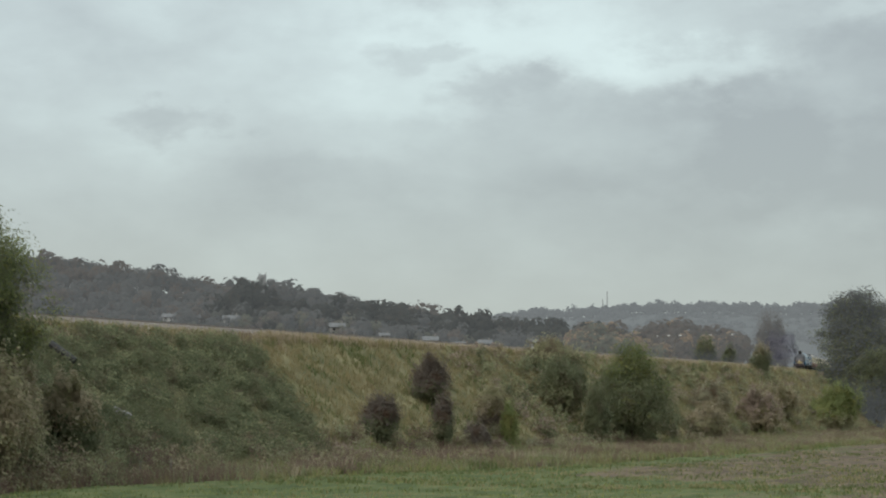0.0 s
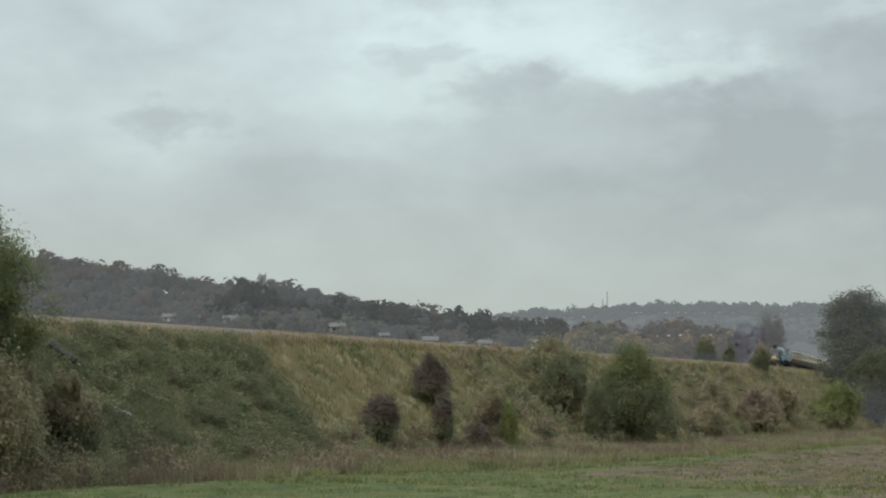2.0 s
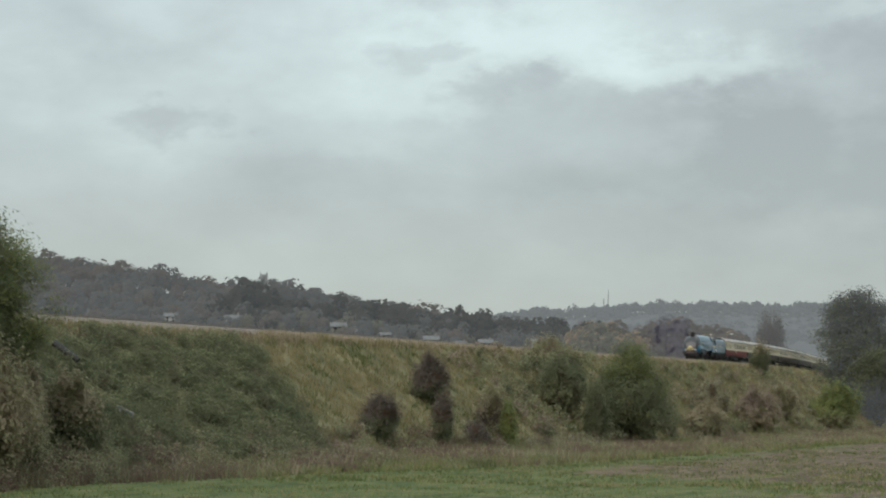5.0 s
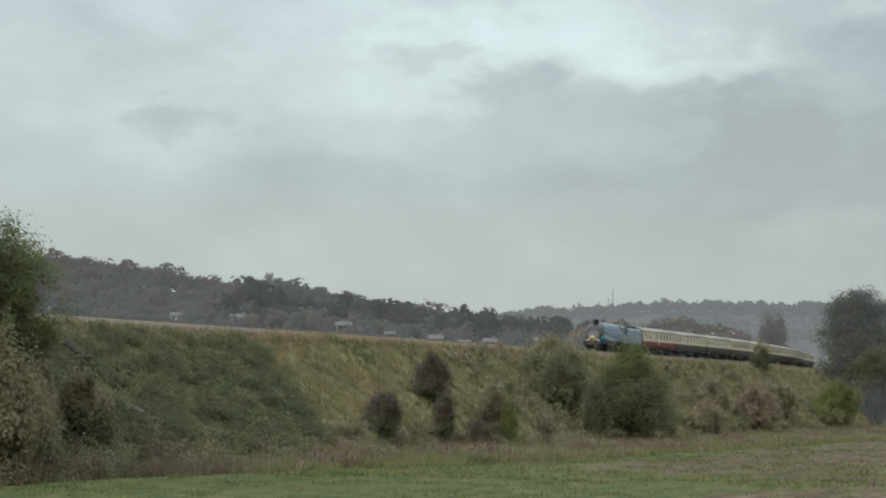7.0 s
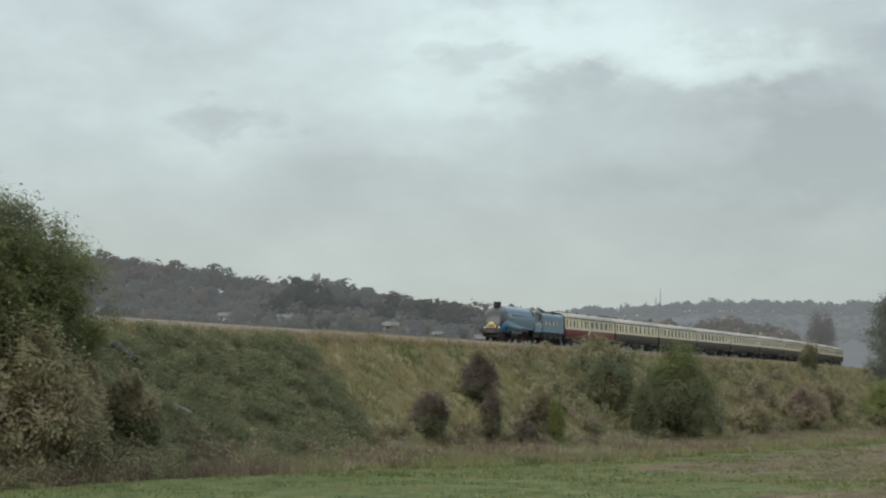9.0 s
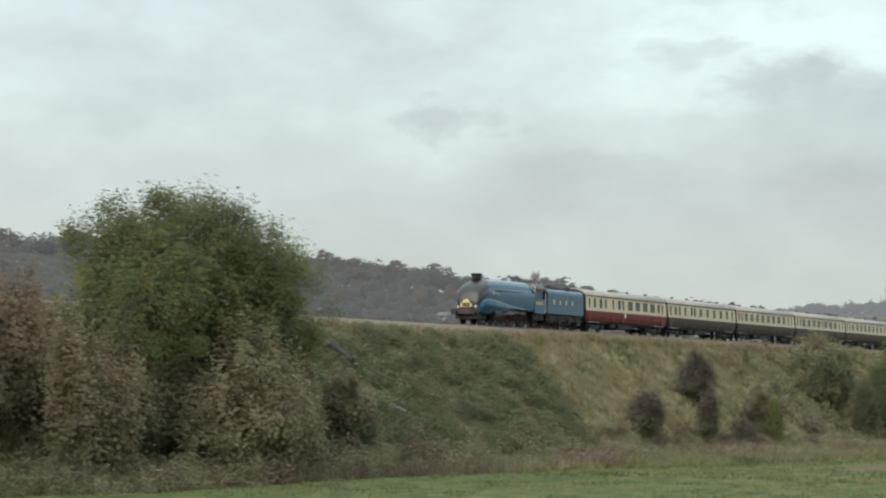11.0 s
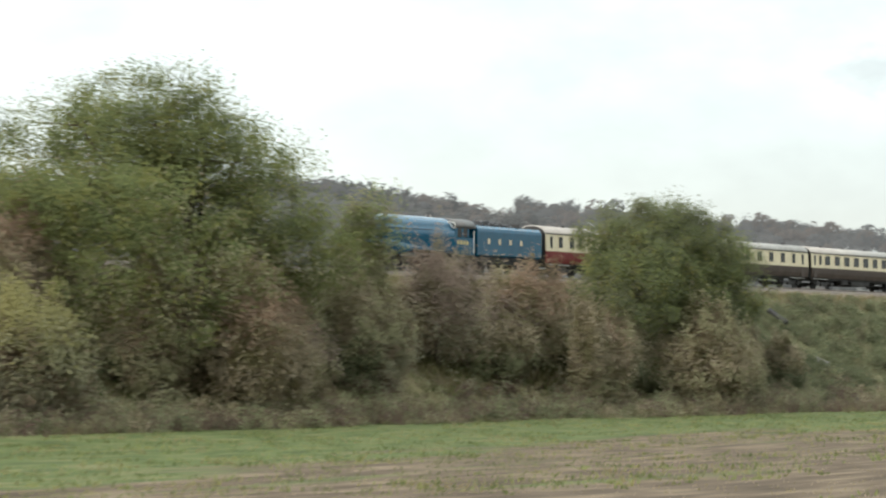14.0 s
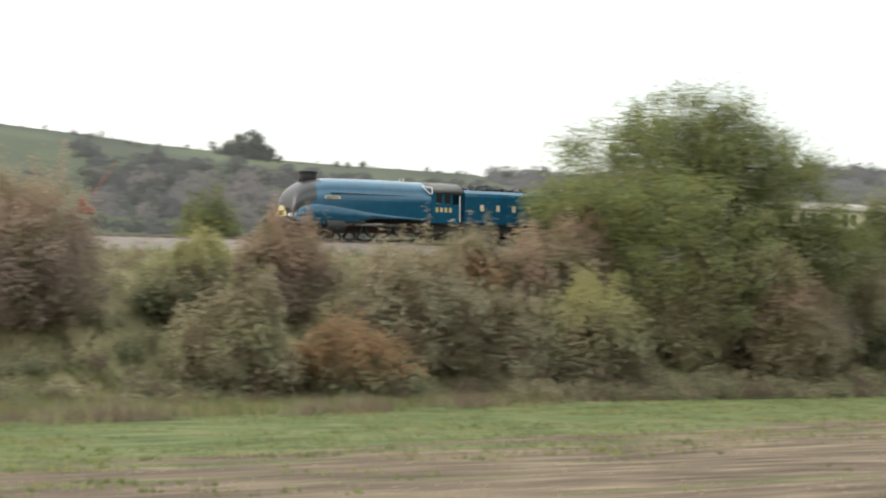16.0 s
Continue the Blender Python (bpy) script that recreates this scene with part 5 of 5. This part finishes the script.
def tender():
    t = tagged(new("tender"), "blue locomotive tender heaped with coal, cream letters on its side", "tender", "the train")
    sh = Shape()
    ring = lambda x, k=1.0: [(x, -1.2 * k, 1.2), (x, -1.34 * k, 1.32), (x, -1.36 * k, 3.0), (x, -1.3 * k, 3.22), (x, -1.08 * k, 3.42), (x, 1.08 * k, 3.42), (x, 1.3 * k, 3.22), (x, 1.36 * k, 3.0), (x, 1.34 * k, 1.32), (x, 1.2 * k, 1.2)]
    sh.loft([ring(0.15), ring(7.9), ring(8.05, 0.97)], 0, True)
    part("tank", sh.mesh("tender_tank", BLUE), t)
    for side in (-1, 1):
        for i in range(4):
            part("letter_bar", Shape().box(1.35 + i * 1.3, 1.62 + i * 1.3, side * 1.366 - 0.008, side * 1.366 + 0.008, 2.12, 2.5).mesh("letter_bar", CREAM), t)
        ax = Shape().box(0.3, 7.9, side * 1.1 - 0.05, side * 1.1 + 0.05, 0.7, 1.2)
        for x in (1.1, 2.9, 4.9, 6.7):
            ax.box(x - 0.2, x + 0.2, side * 1.18 - 0.12, side * 1.18 + 0.12, 0.5, 0.85, 0, 0.04)
            ax.box(x - 0.5, x + 0.5, side * 1.2 - 0.05, side * 1.2 + 0.05, 0.95, 1.08)
        part("tender_frame", ax.mesh("tender_frame", FRAME), t)
        part("white_step", Shape().box(0.2, 0.55, side * 1.3 - 0.1, side * 1.3 + 0.1, 0.55, 0.62).mesh("white_step", FRAME), t)
    rng = np.random.default_rng(7)
    co = Shape()
    for i in range(170):
        x, y = rng.uniform(0.6, 5.2), rng.uniform(-0.9, 0.9)
        r = rng.uniform(0.1, 0.22)
        h = 3.36 + 0.3 * math.exp(-((y / 0.8) ** 2)) * math.exp(-(((x - 2.8) / 2.4) ** 2)) * 1.2
        co.tube((x - r, y, h), (x + r, y + rng.normal(0, 0.05), h + rng.normal(0, 0.08)), r, r * 0.7, 5)
    part("coal_heap", co.mesh("coal_heap", COAL), t)
    part("rear_bulkhead", Shape().box(5.4, 5.5, -1.1, 1.1, 3.3, 3.72).tube((6.8, 0, 3.4), (6.8, 0, 3.55), 0.4, None, 14).mesh("rear_bulkhead", FRAME), t)
    part("corridor_bellows", Shape().box(8.05, 8.35, -0.5, 0.5, 1.3, 3.2).mesh("corridor_bellows", FRAME), t)
    for x in (1.1, 2.9, 4.9, 6.7):
        for y in (-0.75, 0.75):
            part("tender_wheel", MEDIUM, t, "", pose(x, y, 0.63))
    return t


def coach(lower, plan, label, vents=True):
    """A main-line carriage. plan: windows and doors as (start, width, kind) along the side."""
    c = tagged(new("railway_carriage"), label, "carriage", "the train")
    L0, L1 = 0.3, 20.0
    side_pts = [(1.3, 0.98), (1.385, 1.35), (1.41, 1.7), (1.408, 1.88), (1.39, 2.4), (1.35, 3.02), (1.29, 3.2)]
    low = [p for p in side_pts if p[1] <= 1.88]
    up = [p for p in side_pts if p[1] >= 1.88]
    for side in (-1, 1):
        for pts, mat, nm in ((low, lower, "lower_panel"), (up, CREAM, "upper_panel")):
            rr = [[(x, side * y, z) for y, z in pts] + [(x, side * (y - 0.09), z) for y, z in reversed(pts)] for x in (L0, L1)]
            part(nm, Shape().loft(rr if side < 0 else [list(reversed(r)) for r in rr], 0, True).mesh(nm, mat), c)
    part("floor", Shape().box(L0, L1, -1.3, 1.3, 0.98, 1.06).mesh("carriage_floor", FRAME), c)
    roof = Shape().loft([ring_arch(x, 1.34, 3.16, 3.85, 16, 0.95) for x in (L0 - 0.03, L1 + 0.03)], 0, True)
    rf = part("roof", roof.mesh("carriage_roof", ROOF, True), c)
    part("gutter", Shape().box(L0, L1, -1.37, -1.33, 3.16, 3.21).box(L0, L1, 1.33, 1.37, 3.16, 3.21).mesh("gutter", FRAME), rf)
    if vents:
        for i in range(9):
            x = 1.2 + i * 2.2 + (0.35 if i % 3 == 1 else 0)
            part("roof_vent", VENT, rf, "", pose(x, -0.42 if i % 2 else 0.42, 3.76))
    for x in (L0, L1):
        e = Shape().box(x - 0.05, x + 0.05, -1.3, 1.3, 1.0, 3.1)
        e.loft([ring_arch(x - 0.05, 1.28, 3.06, 3.78, 12, 0.9), ring_arch(x + 0.05, 1.28, 3.06, 3.78, 12, 0.9)], 0, True)
        part("carriage_end", e.mesh("carriage_end", FRAME), c)
        x0, x1 = (x - 0.3, x - 0.05) if x < 5 else (x + 0.05, x + 0.3)
        part("gangway", Shape().box(x0, x1, -0.55, 0.55, 1.15, 3.2).mesh("gangway", FRAME), c)
    for side in (-1, 1):
        for x0, w, kind in plan:
            y = side * 1.385
            if kind == "door":
                part("door", Shape().box(x0, x0 + w, *sorted((y * 0.99, y * 1.022)), 1.02, 1.86).mesh("carriage_door", lower), c)
                part("window", Shape().box(x0 + w * 0.25, x0 + w * 0.75, *sorted((side * 1.31, side * 1.40)), 2.1, 2.98).mesh("carriage_window", GLASS), c)
            else:
                fr = part("window", Shape().box(x0, x0 + w, *sorted((side * 1.30, side * 1.398)), 2.04, 3.0, 0, 0.02).mesh("carriage_window", GLASS), c)
                bar = Shape()
                y0, y1 = side * 1.34, side * 1.414
                o = [(x0 - 0.06, 1.99), (x0 + w + 0.06, 1.99), (x0 + w + 0.06, 3.05), (x0 - 0.06, 3.05)]
                n = [(x0, 2.05), (x0 + w, 2.05), (x0 + w, 2.99), (x0, 2.99)]
                v = [(x, y0, z) for x, z in o] + [(x, y1, z) for x, z in o] + [(x, y1, z) for x, z in n] + [(x, y0, z) for x, z in n]
                f = [(k * 4 + i, k * 4 + (i + 1) % 4, k * 4 + 4 + (i + 1) % 4, k * 4 + 4 + i) for k in range(3) for i in range(4)]
                bar.add(v, f if side < 0 else [tuple(reversed(q)) for q in f])
                part("window_frame", bar.mesh("window_frame", CREAM), fr)
        u = Shape().box(0.5, 19.8, *sorted((side * 1.0, side * 1.12)), 0.78, 1.0)
        u.box(8.2, 11.6, *sorted((side * 0.5, side * 1.15)), 0.4, 0.8, 0, 0.05).box(6.4, 7.7, *sorted((side * 0.6, side * 1.1)), 0.45, 0.8, 0, 0.04)
        u.tube((6.2, side * 1.0, 0.5), (14.2, side * 1.0, 0.5), 0.04, None, 5)
        part("underframe", u.mesh("underframe", FRAME), c)
        for x0, x1 in ((0.8, 3.4), (17.0, 19.5)):
            part("step_board", Shape().box(x0, x1, *sorted((side * 1.2, side * 1.3)), 0.86, 0.9).mesh("step_board", STEP), c, "pale grey step board")
    for cx in (3.05, 17.25):
        b = Shape()
        for side in (-1, 1):
            b.box(cx - 1.9, cx + 1.9, *sorted((side * 0.98, side * 1.1)), 0.42, 0.62)
            for dx in (-1.3, 1.3):
                b.box(cx + dx - 0.22, cx + dx + 0.22, *sorted((side * 0.98, side * 1.2)), 0.3, 0.62, 0, 0.04)
            b.box(cx - 0.5, cx + 0.5, *sorted((side * 0.9, side * 1.15)), 0.25, 0.45)
        bg = part("bogie", b.mesh("bogie", FRAME), c)
        for dx in (-1.3, 1.3):
            for y in (-0.75, 0.75):
                part("wheel", SMALL, bg, "", pose(cx + dx, y, 0.48))
    return c


VENT = Shape().tube((0, 0, 0), (0, 0, 0.14), 0.12, None, 8).tube((0, 0, 0.12), (0, 0, 0.22), 0.2, 0.06, 8).mesh("roof_vent", FRAME)
STEP = paint("grey_step_paint", (0.5, 0.49, 0.46), 0.6)
BRAKE = [(0.7, 0.55, "door"), (1.9, 0.5, "w"), (3.3, 0.6, "w"), (4.5, 0.45, "w"), (6.2, 0.7, "door"), (7.6, 0.7, "w"), (8.6, 0.7, "door"), (10.0, 1.2, "w"), (11.9, 1.2, "w"), (13.8, 1.2, "w"), (15.7, 1.2, "w"), (17.6, 0.6, "w"), (18.6, 0.7, "door")]
OPEN = [(0.6, 0.7, "door"), (1.7, 0.5, "w")] + [(2.7 + i * 1.95, 1.25, "w") for i in range(4)] + [(10.3, 0.7, "door")] + [(11.3 + i * 1.95, 1.25, "w") for i in range(3)] + [(17.4, 0.6, "w"), (18.7, 0.7, "door")]

COMPARTMENTS = [(0.6, 0.7, "door"), (1.9, 0.6, "w"), (3.1, 0.5, "w"), (4.6, 0.6, "w"), (6.4, 0.6, "w"), (7.3, 0.6, "w"), (9.0, 0.75, "w"), (11.0, 0.75, "w"), (13.0, 0.75, "w"), (15.0, 0.75, "w"), (17.0, 0.6, "w"), (18.6, 0.7, "door")]
SALOON = [(0.6, 0.6, "door"), (1.6, 0.5, "w")] + [(2.7 + i * 1.85, 1.0, "w") for i in range(8)] + [(17.6, 0.5, "w"), (18.7, 0.6, "door")]

engine = locomotive()
coal_tender = tender()
first = coach(MAROON, BRAKE, "maroon and cream railway carriage behind the tender")
crest = part("crest", Shape().box(9.2, 9.55, -1.42, -1.405, 1.45, 1.85, 0, 0.01).mesh("crest", WHITE), first, "small white crest")
second = coach(CHOCOLATE, COMPARTMENTS, "chocolate-brown and cream railway carriage with narrow windows")
saloon = coach(CHOCOLATE, SALOON, "chocolate-brown and cream saloon carriage with even windows")
open_coach = coach(CHOCOLATE, OPEN, "chocolate-brown and cream open carriage with wide windows")
TRAIN = [(engine, 0.0), (coal_tender, 13.4), (first, 21.6), (second, 41.9), (saloon, 62.2), (open_coach, 82.5)]
for i in range(4, 10):
    TRAIN.append((copy_thing(saloon if i % 2 == 0 else open_coach, at(0, RAIL_Q, RAIL_Z)), 21.6 + 20.3 * i))


# ---- drifting smoke from the chimney, as thin ragged puffs that ride with the engine ----
def smoke_material():
    m, N, L, b = material("thin_smoke", 1.0, 0.0)
    b.inputs["Base Color"].default_value = (0.09, 0.085, 0.11, 1)
    b.inputs["Alpha"].default_value = 0.11
    return m


SMOKE = smoke_material()


def puff(r, seed):
    bm = bmesh.new()
    bmesh.ops.create_icosphere(bm, subdivisions=4, radius=r)
    for v in bm.verts:
        v.co *= 1 + 0.7 * noise.noise(v.co / r * 1.5 + Vector((seed, 0, 0))) + 0.4 * noise.noise(v.co / r * 3 + Vector((0, seed, 0)))
    me = bpy.data.meshes.new("smoke_puff")
    bm.to_mesh(me); bm.free()
    me.materials.append(SMOKE)
    for p in me.polygons:
        p.use_smooth = True
    return me


DRIFT = []
for i, (dx, up, r) in enumerate([(-2.0, 0.8, 2.4), (-6.5, -0.6, 3.6), (-11.0, 0.8, 3.0)]):
    ob = tagged(new("smoke_puff", puff(r, i * 3.1)), "thin grey drifting smoke puff", "smoke", "smoke from the chimney")
    ob.visible_shadow = False
    DRIFT.append((ob, dx, up))


# ---- what moves ----
FRONT = [(0.0, 460.0), (1.5, 417.2), (2.5, 388.9), (3.5, 360.4), (4.0, 346.2), (5.5, 303.5), (7.0, 260.7), (8.0, 232.0), (9.3, 195.0), (10.5, 160.8), (11.0, 146.6), (12.0, 118.5), (12.5, 105.3), (13.0, 93.2), (13.5, 81.2), (14.5, 54.6), (15.0, 41.2), (15.5, 29.7), (16.0, 16.4)]


def front_at(t):
    return float(np.interp(t, [p[0] for p in FRONT], [p[1] for p in FRONT]))


def on_line(s, span=18.0):
    """A vehicle's pose with its front at s, turned along the line."""
    return at(s, RAIL_Q + bend(s), RAIL_Z, math.degrees(math.atan2(bend(s + span) - bend(s), span)))


def motions():
    for thing, back in TRAIN:
        walk(thing, [(t, on_line(s + back)) for t, s in FRONT])
    # steam blown ahead of the engine drifts off behind the trees as the train runs clear of it
    for k, (ob, dx, up) in enumerate(DRIFT):
        walk(ob, [(t, at(s + 2.5 + dx * near, RAIL_Q + bend(s) + 2.5 + off, RAIL_Z + 4.0 + up * near + rise)) for t, s, near, off, rise in
                  ((0.0, 452.0, 1.0, 0, 0), (1.5, 412.0, 1.0, 0.5, 0), (3.0, 372.0, 0.7, 1, 0), (4.0, 346.0, 0.7, 2, 0), (5.5, 352.0 + 2 * k, 0.9, 8, -1), (7.0, 400.0 + 3 * k, 1.0, 18, -3), (9.0, 470.0 + 4 * k, 1.0, 26, -4), (16.0, 560.0 + 6 * k, 1.0, 30, -5))])
    steps = [i / 30 for i in range(0, 481)]
    for ob, x, y, r in TURNING:
        if r > 0.9:
            walk(ob, [(t, pose(x, y, r, 0, math.degrees((front_at(t) - 460.0) / r), 0)) for t in steps])
    for rod in RODS:
        rows = []
        for t in steps:
            a = (front_at(t) - 460.0) / 1.016
            rows.append((t, pose(0.325 * math.cos(a), 0, 1.016 - 0.325 * math.sin(a))))
        walk(rod, rows)


motions()
